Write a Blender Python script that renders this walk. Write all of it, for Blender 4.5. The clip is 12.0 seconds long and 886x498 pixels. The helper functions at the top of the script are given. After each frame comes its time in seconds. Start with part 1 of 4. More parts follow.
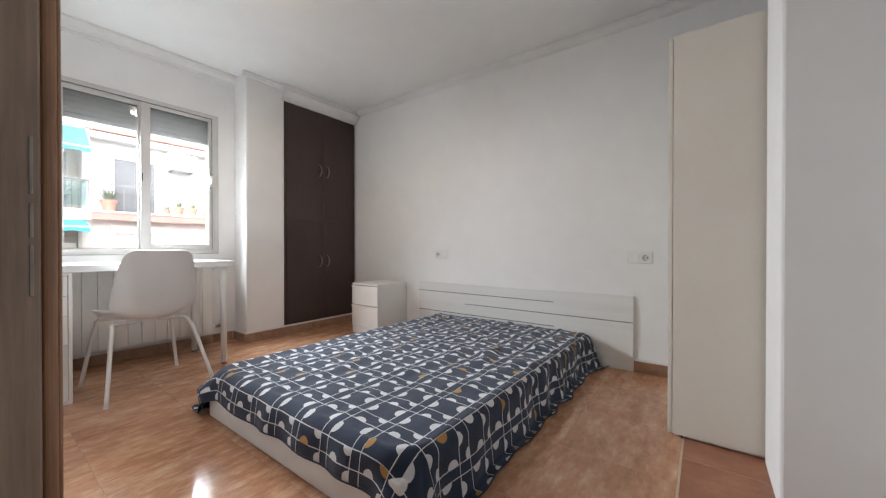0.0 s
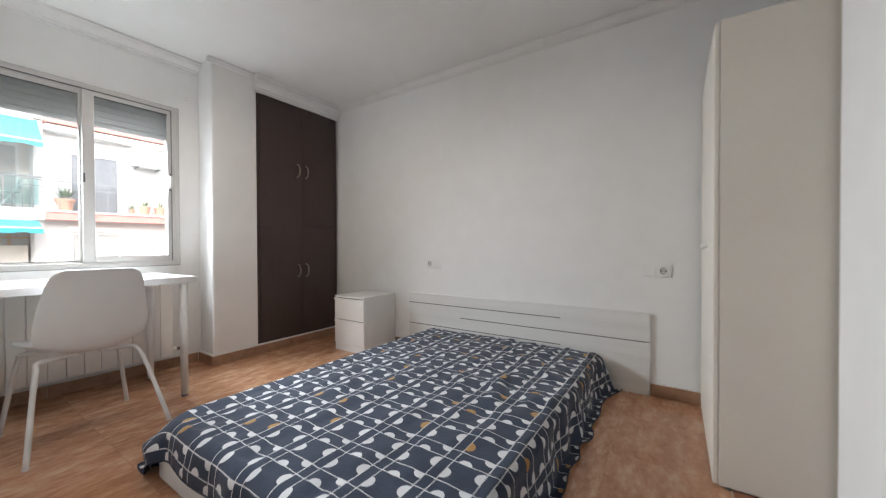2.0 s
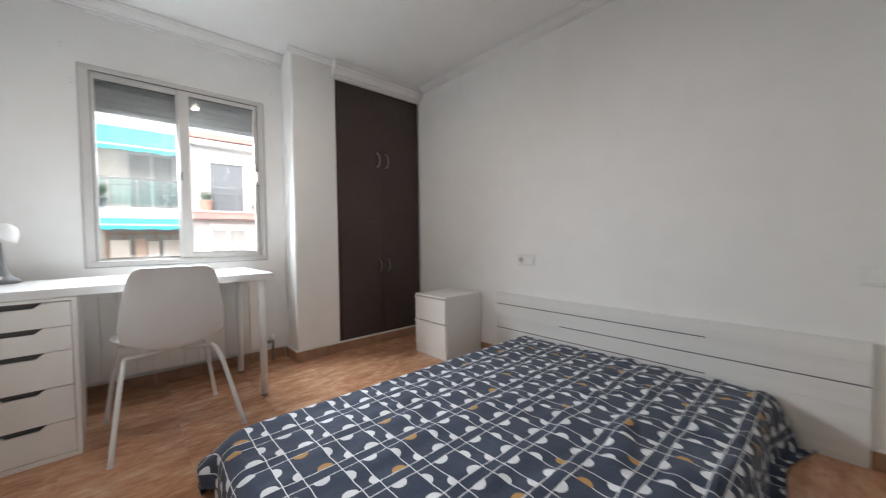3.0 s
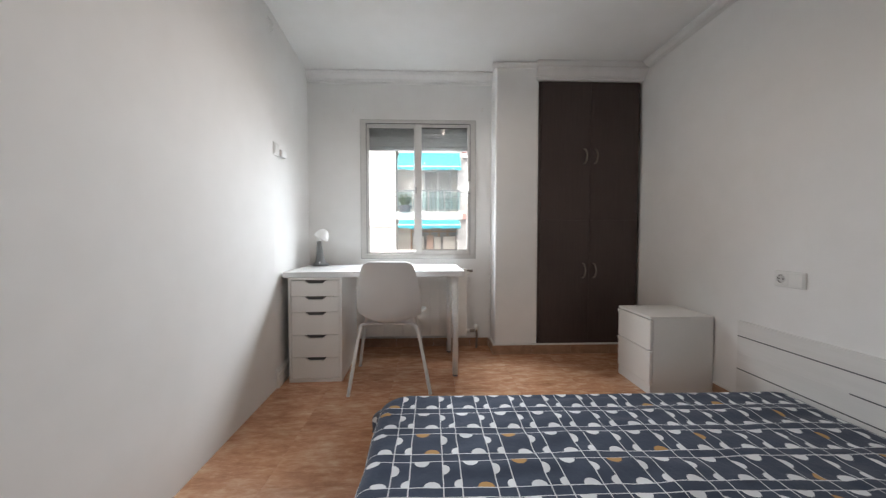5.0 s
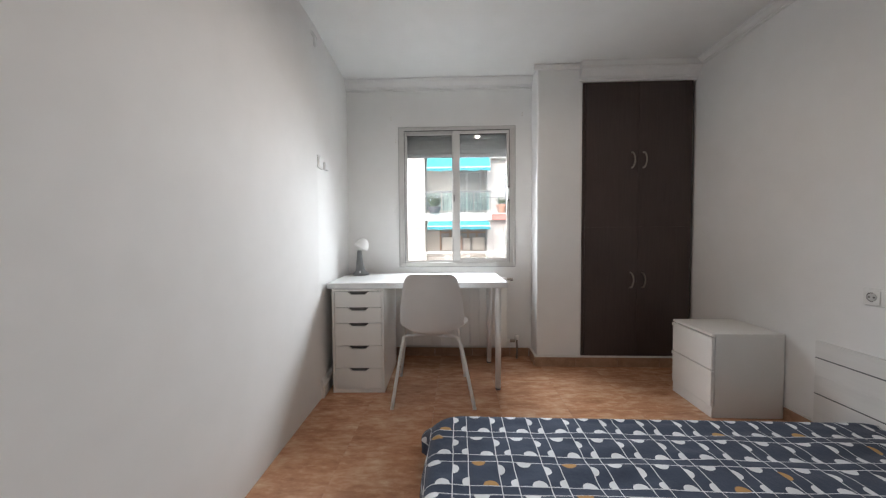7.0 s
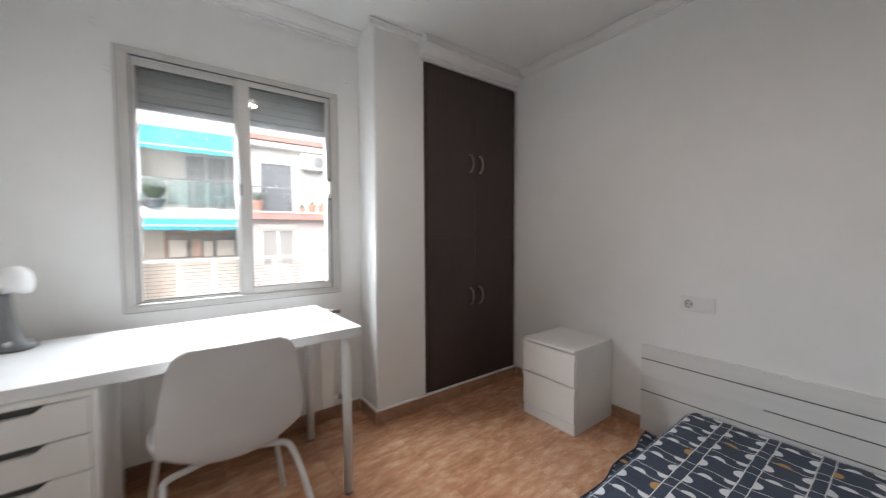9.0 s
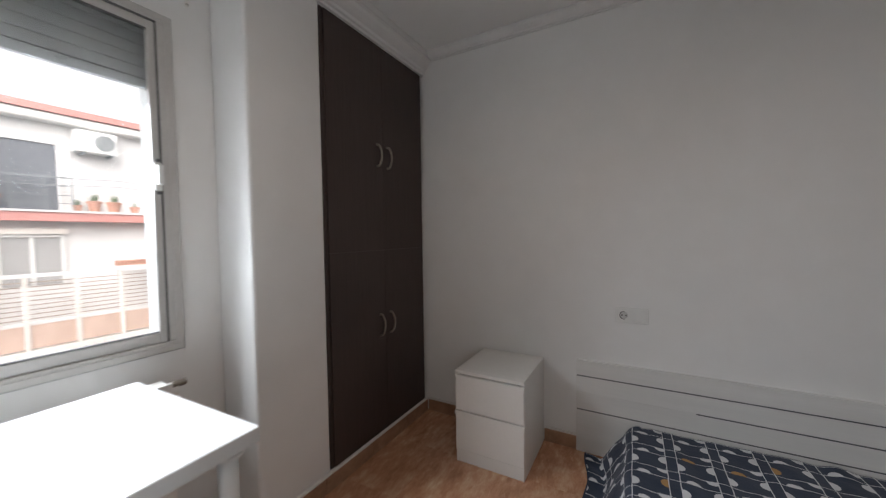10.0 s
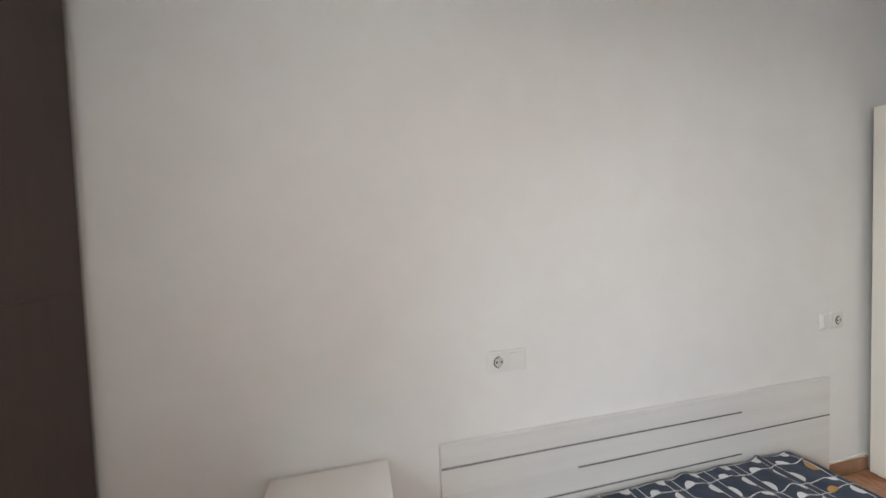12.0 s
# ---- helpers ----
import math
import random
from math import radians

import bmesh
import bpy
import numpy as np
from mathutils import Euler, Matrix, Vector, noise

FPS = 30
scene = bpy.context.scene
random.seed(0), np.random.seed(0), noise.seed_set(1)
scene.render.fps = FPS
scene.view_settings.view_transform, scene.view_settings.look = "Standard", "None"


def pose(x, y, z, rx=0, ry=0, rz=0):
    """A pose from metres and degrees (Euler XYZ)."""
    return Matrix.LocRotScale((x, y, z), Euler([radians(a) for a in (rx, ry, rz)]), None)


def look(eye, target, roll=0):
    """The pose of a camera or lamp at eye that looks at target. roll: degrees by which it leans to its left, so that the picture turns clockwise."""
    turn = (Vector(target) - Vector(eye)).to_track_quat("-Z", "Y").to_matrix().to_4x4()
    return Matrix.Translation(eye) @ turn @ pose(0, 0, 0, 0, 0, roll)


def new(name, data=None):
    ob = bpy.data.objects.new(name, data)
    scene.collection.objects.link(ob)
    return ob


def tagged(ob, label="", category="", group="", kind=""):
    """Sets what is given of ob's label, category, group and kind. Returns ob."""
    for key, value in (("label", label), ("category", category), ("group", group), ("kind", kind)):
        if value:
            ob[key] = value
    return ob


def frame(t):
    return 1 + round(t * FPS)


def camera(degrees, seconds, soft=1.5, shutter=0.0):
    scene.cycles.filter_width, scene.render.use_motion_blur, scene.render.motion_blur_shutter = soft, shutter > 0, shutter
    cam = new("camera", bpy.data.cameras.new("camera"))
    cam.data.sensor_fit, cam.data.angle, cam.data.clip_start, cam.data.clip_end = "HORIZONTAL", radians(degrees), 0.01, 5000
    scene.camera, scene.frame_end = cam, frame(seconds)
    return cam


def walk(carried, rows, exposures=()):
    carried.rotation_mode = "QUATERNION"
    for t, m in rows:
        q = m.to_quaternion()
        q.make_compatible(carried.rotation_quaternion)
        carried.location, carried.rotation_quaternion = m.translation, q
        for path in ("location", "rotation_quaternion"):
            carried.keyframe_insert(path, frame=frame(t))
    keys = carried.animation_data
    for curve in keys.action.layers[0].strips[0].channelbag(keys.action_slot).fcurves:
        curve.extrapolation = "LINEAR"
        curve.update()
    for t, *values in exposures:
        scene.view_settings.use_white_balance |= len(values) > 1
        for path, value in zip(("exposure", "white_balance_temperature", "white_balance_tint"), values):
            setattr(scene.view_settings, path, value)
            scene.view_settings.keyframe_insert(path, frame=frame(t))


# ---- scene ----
cam = camera(103.0, 12.0, 1.25, 0.5)
PATH = [
    (0, (0.494, 0.147, 0.848), (-0.695, 1.755, 0.836), 0.0),
    (0.5, (0.492, 0.147, 0.856), (-0.715, 1.741, 0.896), -0.2),
    (1, (0.458, 0.16, 0.865), (-0.724, 1.773, 0.905), -0.2),
    (1.5, (0.382, 0.226, 0.891), (-0.739, 1.883, 0.896), -0.2),
    (2, (0.246, 0.323, 0.937), (-0.858, 1.991, 0.915), -0.2),
    (2.5, (0.099, 0.491, 0.934), (-1.14, 2.061, 0.889), -0.4),
    (3, (-0.004, 0.649, 0.949), (-1.486, 1.991, 0.883), -0.7),
    (3.5, (-0.04, 0.857, 0.911), (-1.766, 1.864, 0.818), -0.3),
    (5.5, (0.174, 1.095, 1.025), (-1.823, 1.014, 0.958), -0.1),
    (6, (0.17, 1.1, 1.05), (-1.824, 0.969, 0.975), -0.3),
    (6.5, (0.16, 1.062, 1.056), (-1.833, 0.906, 0.981), -0.4),
    (8.5, (-0.526, 0.732, 1.129), (-2.359, 1.527, 1.038), -0.3),
    (9, (-0.841, 0.7, 1.153), (-2.448, 1.886, 1.065), -0.3),
    (9.5, (-1.15, 0.735, 1.178), (-2.425, 2.273, 1.101), -0.5),
    (10, (-1.49, 0.811, 1.203), (-2.462, 2.557, 1.123), -0.8),
    (10.5, (-1.741, 0.916, 1.23), (-2.375, 2.811, 1.153), -1.0),
    (11, (-1.86, 1.091, 1.219), (-2.032, 3.082, 1.127), -1.5),
    (11.5, (-1.985, 1.39, 1.198), (-1.771, 3.376, 1.11), -1.8),
    (12, (-2.036, 1.658, 1.238), (-1.567, 3.601, 1.166), -1.9),
]
walk(cam, [(t, look(eye, target, roll)) for t, eye, target, roll in PATH], [(0.0, 2.33, 6710, 16), (1.5, 2.28, 6710, 15), (2.5, 2.15, 6660, 15), (3.5, 2.04, 6660, 15), (5.5, 1.75, 6760, 16), (6.5, 1.72, 6760, 16), (8.5, 1.73, 6660, 16), (9.0, 1.78, 6660, 16), (9.5, 1.37, 6710, 18), (10.0, 1.29, 6710, 17), (10.5, 1.65, 6710, 17), (11.0, 2.18, 6810, 18), (11.5, 2.41, 7060, 18), (12.0, 2.43, 6770, 15)])

# ---- light ----
SUN_ELEV, SUN_AZ = 52.0, 55.0
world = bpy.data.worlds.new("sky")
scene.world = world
world.use_nodes = True
wn = world.node_tree.nodes
wl = world.node_tree.links
sky = wn.new("ShaderNodeTexSky")
sky.sky_type = "NISHITA"
sky.sun_disc = False
sky.sun_elevation = radians(SUN_ELEV)
sky.sun_rotation = radians(90 + SUN_AZ)
sky.dust_density = 6.0
sky.air_density = 1.0
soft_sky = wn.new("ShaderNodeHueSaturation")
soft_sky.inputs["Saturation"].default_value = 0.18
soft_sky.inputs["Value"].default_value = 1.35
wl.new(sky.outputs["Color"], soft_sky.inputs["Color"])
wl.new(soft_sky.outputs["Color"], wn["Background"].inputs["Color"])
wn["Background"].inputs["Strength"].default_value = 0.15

sun_data = bpy.data.lights.new("sun", "SUN")
sun_data.energy = 0.95
sun_data.angle = radians(50)
sun_data.color = (1.0, 0.96, 0.9)
sun = new("sun", sun_data)
sun.matrix_world = look((8, -6, 14), (-14.5, 2.0, 2.0))

# daylight from the sky above the street, just outside the window head
day_data = bpy.data.lights.new("window_daylight", "AREA")
day_data.shape = "RECTANGLE"
day_data.size, day_data.size_y = 0.86, 0.40
day_data.energy = 8.9
day_data.spread = radians(112)
day_data.color = (0.82, 0.94, 1.0)
day = new("window_daylight", day_data)
day.matrix_world = look((-3.252, 1.01, 1.54), (-2.0, 1.04, 0.74))

# the bulb in its ceiling holder, which throws its light down
bulb_data = bpy.data.lights.new("bulb_light", "SPOT")
bulb_data.energy = 4.2
bulb_data.spot_size = radians(176)
bulb_data.spot_blend = 0.6
bulb_data.shadow_soft_size = 0.03
bulb_data.color = (1.0, 0.87, 0.735)
bulb_light = new("bulb_light", bulb_data)
bulb_light.location = (-1.55, 1.25, 2.325)

# ---- materials ----
def material(name, color, rough=0.5, metal=0.0, spec=0.5):
    m = bpy.data.materials.new(name)
    m.use_nodes = True
    b = m.node_tree.nodes["Principled BSDF"]
    b.inputs["Base Color"].default_value = (*color, 1)
    b.inputs["Roughness"].default_value = rough
    b.inputs["Metallic"].default_value = metal
    b.inputs["Specular IOR Level"].default_value = spec
    return m


class Nodes:
    """Short ways to add nodes to a material."""

    def __init__(self, m):
        self.tree = m.node_tree
        self.bsdf = m.node_tree.nodes["Principled BSDF"]

    def add(self, kind, **values):
        n = self.tree.nodes.new(kind)
        for key, value in values.items():
            n.inputs[key.replace("_", " ")].default_value = value
        return n

    def link(self, a, b):
        self.tree.links.new(a, b)

    def feed(self, socket, value):
        if isinstance(value, (int, float)):
            socket.default_value = value
        else:
            self.link(value, socket)

    def math(self, op, a, b=0.0, c=None):
        n = self.tree.nodes.new("ShaderNodeMath")
        n.operation = op
        self.feed(n.inputs[0], a)
        self.feed(n.inputs[1], b)
        if c is not None:
            self.feed(n.inputs[2], c)
        return n.outputs[0]

    def mix(self, fac, a, b):
        n = self.tree.nodes.new("ShaderNodeMix")
        n.data_type = "RGBA"
        self.feed(n.inputs[0], fac)
        for s, v in ((n.inputs[6], a), (n.inputs[7], b)):
            if isinstance(v, tuple):
                s.default_value = (*v, 1)
            else:
                self.link(v, s)
        return n.outputs[2]

    def ramp(self, fac, *stops):
        n = self.tree.nodes.new("ShaderNodeValToRGB")
        el = n.color_ramp.elements
        while len(el) < len(stops):
            el.new(0.5)
        for e, (p, c) in zip(el, stops):
            e.position, e.color = p, (*c, 1)
        self.link(fac, n.inputs[0])
        return n.outputs[0]

    def coords(self, kind="Object", scale=(1, 1, 1)):
        tc = self.tree.nodes.new("ShaderNodeTexCoord")
        mp = self.tree.nodes.new("ShaderNodeMapping")
        mp.inputs["Scale"].default_value = scale
        self.link(tc.outputs[kind], mp.inputs["Vector"])
        return mp.outputs["Vector"]

    def noise(self, vec, scale, detail=4.0, rough=0.55):
        n = self.tree.nodes.new("ShaderNodeTexNoise")
        n.inputs["Scale"].default_value = scale
        n.inputs["Detail"].default_value = detail
        n.inputs["Roughness"].default_value = rough
        self.link(vec, n.inputs["Vector"])
        return n.outputs["Fac"]

    def bump(self, height, strength, distance):
        n = self.tree.nodes.new("ShaderNodeBump")
        n.inputs["Strength"].default_value = strength
        n.inputs["Distance"].default_value = distance
        self.link(height, n.inputs["Height"])
        self.link(n.outputs["Normal"], self.bsdf.inputs["Normal"])

    def color(self, out):
        self.link(out, self.bsdf.inputs["Base Color"])

    def rough(self, out):
        self.link(out, self.bsdf.inputs["Roughness"])


def varied(name, dark, light, rough, scale, bump=0.1, dist=0.002, metal=0.0, spec=0.5, stretch=(1, 1, 1), fine=90.0):
    """A surface with colour that wanders at two scales and a fine relief."""
    m = material(name, light, rough, metal, spec)
    k = Nodes(m)
    v = k.coords("Object", stretch)
    big, small = k.noise(v, scale), k.noise(v, fine, 3.0)
    f = k.math("ADD", k.math("MULTIPLY", big, 0.7), k.math("MULTIPLY", small, 0.3))
    k.color(k.ramp(f, (0.3, dark), (0.68, light)))
    k.rough(k.math("MULTIPLY_ADD", big, 0.16, rough - 0.08))
    k.bump(f, bump, dist)
    return m


def plaster(name, dark, light, rough=0.75):
    """Rolled wall paint: faint roller texture, slight patchiness and waviness."""
    m = material(name, light, rough, 0, 0.3)
    k = Nodes(m)
    v = k.coords()
    wide, mid, fine = k.noise(v, 0.9, 3.0), k.noise(v, 7.0, 4.0), k.noise(v, 220.0, 2.0)
    k.color(k.ramp(k.math("MULTIPLY_ADD", mid, 0.35, k.math("MULTIPLY", wide, 0.65)), (0.32, dark), (0.66, light)))
    h = k.math("ADD", k.math("MULTIPLY", mid, 0.8), k.math("MULTIPLY", fine, 0.12))
    k.bump(h, 0.12, 0.006)
    return m


M_WALL = plaster("white_wall_paint", (0.79, 0.785, 0.77), (0.85, 0.845, 0.835))
M_CEIL = plaster("ceiling_paint", (0.79, 0.79, 0.775), (0.84, 0.84, 0.83), 0.85)
M_CROWN = varied("plaster_moulding", (0.72, 0.71, 0.70), (0.8, 0.79, 0.78), 0.7, 5.0, 0.1)
M_WHITE = varied("white_foil_board", (0.79, 0.775, 0.745), (0.84, 0.825, 0.80), 0.38, 3.0, 0.03, 0.0006)
M_WARDROBE = varied("white_lacquered_board", (0.73, 0.68, 0.60), (0.78, 0.735, 0.66), 0.42, 2.5, 0.03, 0.0006)
M_DESK = varied("white_desk_foil", (0.69, 0.69, 0.685), (0.74, 0.74, 0.735), 0.22, 4.0, 0.02, 0.0005)
M_HEAD = varied("white_ash_foil", (0.70, 0.69, 0.67), (0.78, 0.77, 0.75), 0.45, 6.0, 0.1, 0.0008, stretch=(0.15, 1, 3))
M_GROOVE = varied("dark_grey_inlay", (0.085, 0.085, 0.092), (0.14, 0.14, 0.15), 0.5, 12.0)
M_PLASTIC = varied("white_polypropylene", (0.76, 0.755, 0.75), (0.80, 0.80, 0.79), 0.42, 4.0, 0.05, 0.0006, fine=300.0)
M_SOCKET = varied("white_socket_plastic", (0.80, 0.80, 0.78), (0.85, 0.85, 0.83), 0.25, 10.0, 0.02, 0.0004)
# greyer than the plate: the well's recess shade is in this colour
M_WELL_SHADE = varied("shaded_outlet_well", (0.52, 0.52, 0.51), (0.62, 0.62, 0.61), 0.4, 20.0)
M_STEEL = varied("white_powder_coat", (0.74, 0.735, 0.72), (0.80, 0.795, 0.785), 0.35, 8.0, 0.04, 0.0005)
M_ALU = varied("lacquered_aluminium", (0.52, 0.505, 0.485), (0.61, 0.595, 0.575), 0.45, 5.0, 0.04, 0.0006, spec=0.6)
# grey stands for the shadow line between window frame and plaster
M_SEAM_SHADE = varied("grey_seam_shade", (0.26, 0.26, 0.255), (0.36, 0.36, 0.35), 0.8, 25.0, 0.3, 0.002)
M_GASKET = varied("grey_rubber_gasket", (0.10, 0.10, 0.10), (0.15, 0.15, 0.15), 0.7, 20.0)
M_SHUTTER = varied("grey_shutter_plastic", (0.35, 0.345, 0.34), (0.41, 0.405, 0.40), 0.55, 6.0, 0.06, 0.0008)
M_RAD = varied("radiator_enamel", (0.82, 0.805, 0.77), (0.87, 0.855, 0.82), 0.35, 5.0, 0.03, 0.0005)
M_CHROME = varied("brushed_nickel", (0.24, 0.21, 0.18), (0.33, 0.295, 0.26), 0.45, 20.0, 0.05, 0.0004, metal=1.0)
M_BRASS = varied("worn_steel", (0.42, 0.40, 0.37), (0.62, 0.60, 0.56), 0.35, 25.0, 0.05, 0.0004, metal=1.0)
# dark tone painted for shade in drawer gaps, notches and outlet holes
M_SHADOWGAP = varied("painted_gap_shade", (0.10, 0.095, 0.09), (0.15, 0.145, 0.14), 0.8, 9.0)
M_LAMPBASE = varied("grey_lamp_base", (0.14, 0.145, 0.15), (0.20, 0.205, 0.21), 0.45, 8.0, 0.05)
M_SHADE = varied("white_lamp_shade", (0.78, 0.78, 0.77), (0.84, 0.84, 0.83), 0.4, 8.0, 0.02)
M_RUBBER = varied("grey_leg_foot", (0.12, 0.12, 0.12), (0.2, 0.2, 0.2), 0.6, 12.0)
M_GROUT = varied("tile_grout", (0.54, 0.42, 0.32), (0.64, 0.51, 0.40), 0.85, 30.0)
M_CAULK = varied("white_filler_strip", (0.74, 0.73, 0.70), (0.82, 0.81, 0.79), 0.8, 18.0, 0.3, 0.003)
M_MATTRESS = varied("white_bed_base_cloth", (0.66, 0.65, 0.64), (0.74, 0.73, 0.72), 0.85, 9.0, 0.2, 0.002, fine=400.0)


def closet_paint():
    """Dark brown brushed paint on doors: vertical brush streaks and faint scuffs."""
    m = material("dark_brown_door_paint", (0.036, 0.026, 0.023), 0.5, 0, 0.35)
    k = Nodes(m)
    streak = k.noise(k.coords("Object", (30, 30, 1.2)), 4.0, 5.0)
    patch = k.noise(k.coords(), 2.3, 4.0)
    f = k.math("ADD", k.math("MULTIPLY", streak, 0.5), k.math("MULTIPLY", patch, 0.5))
    k.color(k.ramp(f, (0.3, (0.050, 0.034, 0.030)), (0.7, (0.072, 0.052, 0.047))))
    k.rough(k.math("MULTIPLY_ADD", patch, 0.2, 0.42))
    k.bump(streak, 0.12, 0.0015)
    return m


M_CLOSET = closet_paint()


def door_wood(name, dark, light):
    m = material(name, dark, 0.32)
    k = Nodes(m)
    g = k.noise(k.coords("Object", (26, 26, 1.5)), 3.0, 6.0, 0.65)
    w = k.noise(k.coords(), 5.0)
    k.color(k.ramp(k.math("MULTIPLY_ADD", w, 0.3, k.math("MULTIPLY", g, 0.7)), (0.3, dark), (0.7, light)))
    k.bump(g, 0.15, 0.001)
    return m


M_STRIKE = varied("tarnished_strike_metal", (0.30, 0.29, 0.27), (0.45, 0.43, 0.40), 0.5, 30.0, 0.2, 0.0006, metal=0.6)
M_DOORWOOD = door_wood("varnished_brown_wood", (0.27, 0.205, 0.165), (0.48, 0.375, 0.30))
M_CASING = door_wood("orange_brown_varnished_wood", (0.26, 0.14, 0.08), (0.46, 0.27, 0.16))


def floor_stoneware(name, deep, mid, pale, along, rough):
    """Polished stoneware printed like travertine: long flecked veins, tone changing from tile to tile."""
    m = material(name, mid, rough)
    k = Nodes(m)
    info = k.tree.nodes.new("ShaderNodeObjectInfo")
    geo = k.tree.nodes.new("ShaderNodeNewGeometry")
    shift = k.tree.nodes.new("ShaderNodeVectorMath")
    shift.operation = "ADD"
    k.link(geo.outputs["Position"], shift.inputs[0])
    comb = k.tree.nodes.new("ShaderNodeCombineXYZ")
    for i in range(3):
        k.link(k.math("MULTIPLY", info.outputs["Random"], 17.0 + 5 * i), comb.inputs[i])
    k.link(comb.outputs[0], shift.inputs[1])
    mp = k.tree.nodes.new("ShaderNodeMapping")
    mp.inputs["Scale"].default_value = along
    k.link(shift.outputs[0], mp.inputs["Vector"])
    cloud = k.noise(mp.outputs[0], 4.6, 6.0, 0.66)
    fleck = k.noise(mp.outputs[0], 12.0, 8.0, 0.72)
    grain = k.noise(shift.outputs[0], 130.0, 2.0)
    base = k.ramp(k.math("MULTIPLY_ADD", fleck, 0.42, k.math("MULTIPLY", cloud, 0.58)), (0.34, deep), (0.5, mid), (0.66, pale))
    tone = k.math("MULTIPLY_ADD", info.outputs["Random"], 0.06, 0.97)
    hsv = k.tree.nodes.new("ShaderNodeHueSaturation")
    k.link(tone, hsv.inputs["Value"])
    k.link(base, hsv.inputs["Color"])
    k.color(k.mix(k.math("MULTIPLY", k.math("GREATER_THAN", fleck, 0.60), 0.22), hsv.outputs[0], pale))
    k.rough(k.math("MULTIPLY_ADD", cloud, 0.12, k.math("MULTIPLY_ADD", grain, 0.06, rough - 0.09)))
    k.bump(fleck, 0.03, 0.0008)
    return m


M_TILE = floor_stoneware("polished_stoneware", (0.35, 0.158, 0.082), (0.53, 0.272, 0.155), (0.695, 0.47, 0.31), (3.0, 1.1, 1.0), 0.11)
M_TILE_RED = floor_stoneware("reddish_stoneware", (0.25, 0.095, 0.05), (0.33, 0.135, 0.075), (0.42, 0.20, 0.12), (1.2, 1.2, 1.0), 0.3)
M_SKIRT = floor_stoneware("skirting_stoneware", (0.25, 0.13, 0.075), (0.36, 0.205, 0.125), (0.47, 0.29, 0.19), (1.5, 1.5, 2.0), 0.3)

# printed cotton: pairs of thin lines both ways, half discs on the lines, a few of them ochre
PX, NX, PY, NY = 0.163, 0.041, 0.162, 0.058


def printed_cotton():
    m = material("navy_printed_cotton", (0.02, 0.03, 0.06), 0.9, 0, 0.15)
    k = Nodes(m)
    uv = k.tree.nodes.new("ShaderNodeUVMap")
    sep = k.tree.nodes.new("ShaderNodeSeparateXYZ")
    wob = k.tree.nodes.new("ShaderNodeTexNoise")
    wob.inputs["Scale"].default_value = 14.0
    k.link(uv.outputs[0], wob.inputs["Vector"])
    warp = k.tree.nodes.new("ShaderNodeVectorMath")
    warp.operation = "MULTIPLY_ADD"
    k.link(wob.outputs["Color"], warp.inputs[0])
    warp.inputs[1].default_value = (0.006, 0.006, 0)
    k.link(uv.outputs[0], warp.inputs[2])
    k.link(warp.outputs[0], sep.inputs[0])
    qx, qy = k.math("DIVIDE", sep.outputs[0], PX), k.math("DIVIDE", sep.outputs[1], PY)
    fx, fy = k.math("MULTIPLY", k.math("FRACT", qx), PX), k.math("MULTIPLY", k.math("FRACT", qy), PY)
    ix, iy = k.math("FLOOR", qx), k.math("FLOOR", qy)

    def near(a, at, half):
        return k.math("LESS_THAN", k.math("ABSOLUTE", k.math("SUBTRACT", a, at)), half)

    def within(a, lo, hi):
        return k.math("MULTIPLY", k.math("GREATER_THAN", a, lo), k.math("LESS_THAN", a, hi))

    def either(*parts):
        out = parts[0]
        for p in parts[1:]:
            out = k.math("MAXIMUM", out, p)
        return out

    half = 0.0017
    lines = either(near(fx, half, half), near(fx, NX, half), near(fy, half, half), near(fy, NY, half))

    def disc(cx, cy, r, mask):
        dx, dy = k.math("SUBTRACT", fx, cx), k.math("SUBTRACT", fy, cy)
        d2 = k.math("ADD", k.math("MULTIPLY", dx, dx), k.math("MULTIPLY", dy, dy))
        return k.math("MULTIPLY", k.math("LESS_THAN", d2, r * r), mask)

    big = k.math("MULTIPLY", within(fx, NX, PX), within(fy, NY, PY))
    strip = k.math("MULTIPLY", within(fy, 0.0, NY), within(fx, NX, PX))
    groups = [
        disc(NX, 0.096, 0.0255, big),
        disc(PX, 0.130, 0.0250, big),
        disc(0.083, 0.0, 0.0240, strip),
        disc(0.151, NY, 0.0235, strip),
    ]
    ochre = None
    white = either(*groups)
    for i, g in enumerate(groups):
        cmb = k.tree.nodes.new("ShaderNodeCombineXYZ")
        k.link(ix, cmb.inputs[0])
        k.link(iy, cmb.inputs[1])
        cmb.inputs[2].default_value = 3.7 * i + 1
        rnd = k.tree.nodes.new("ShaderNodeTexWhiteNoise")
        k.link(cmb.outputs[0], rnd.inputs["Vector"])
        here = k.math("MULTIPLY", g, k.math("GREATER_THAN", rnd.outputs["Value"], 0.93))
        ochre = here if ochre is None else k.math("MAXIMUM", ochre, here)
    fade = k.noise(uv.outputs[0], 6.0, 4.0)
    weave = k.noise(uv.outputs[0], 900.0, 2.0)
    navy = k.ramp(fade, (0.35, (0.028, 0.039, 0.066)), (0.65, (0.039, 0.053, 0.086)))
    pale = k.ramp(fade, (0.35, (0.60, 0.61, 0.63)), (0.65, (0.72, 0.73, 0.745)))
    c = k.mix(either(white, lines), navy, pale)
    c = k.mix(ochre, c, (0.43, 0.235, 0.08))
    k.color(c)
    pucker = k.noise(uv.outputs[0], 55.0, 3.0)
    crease = k.noise(uv.outputs[0], 13.0, 3.0)
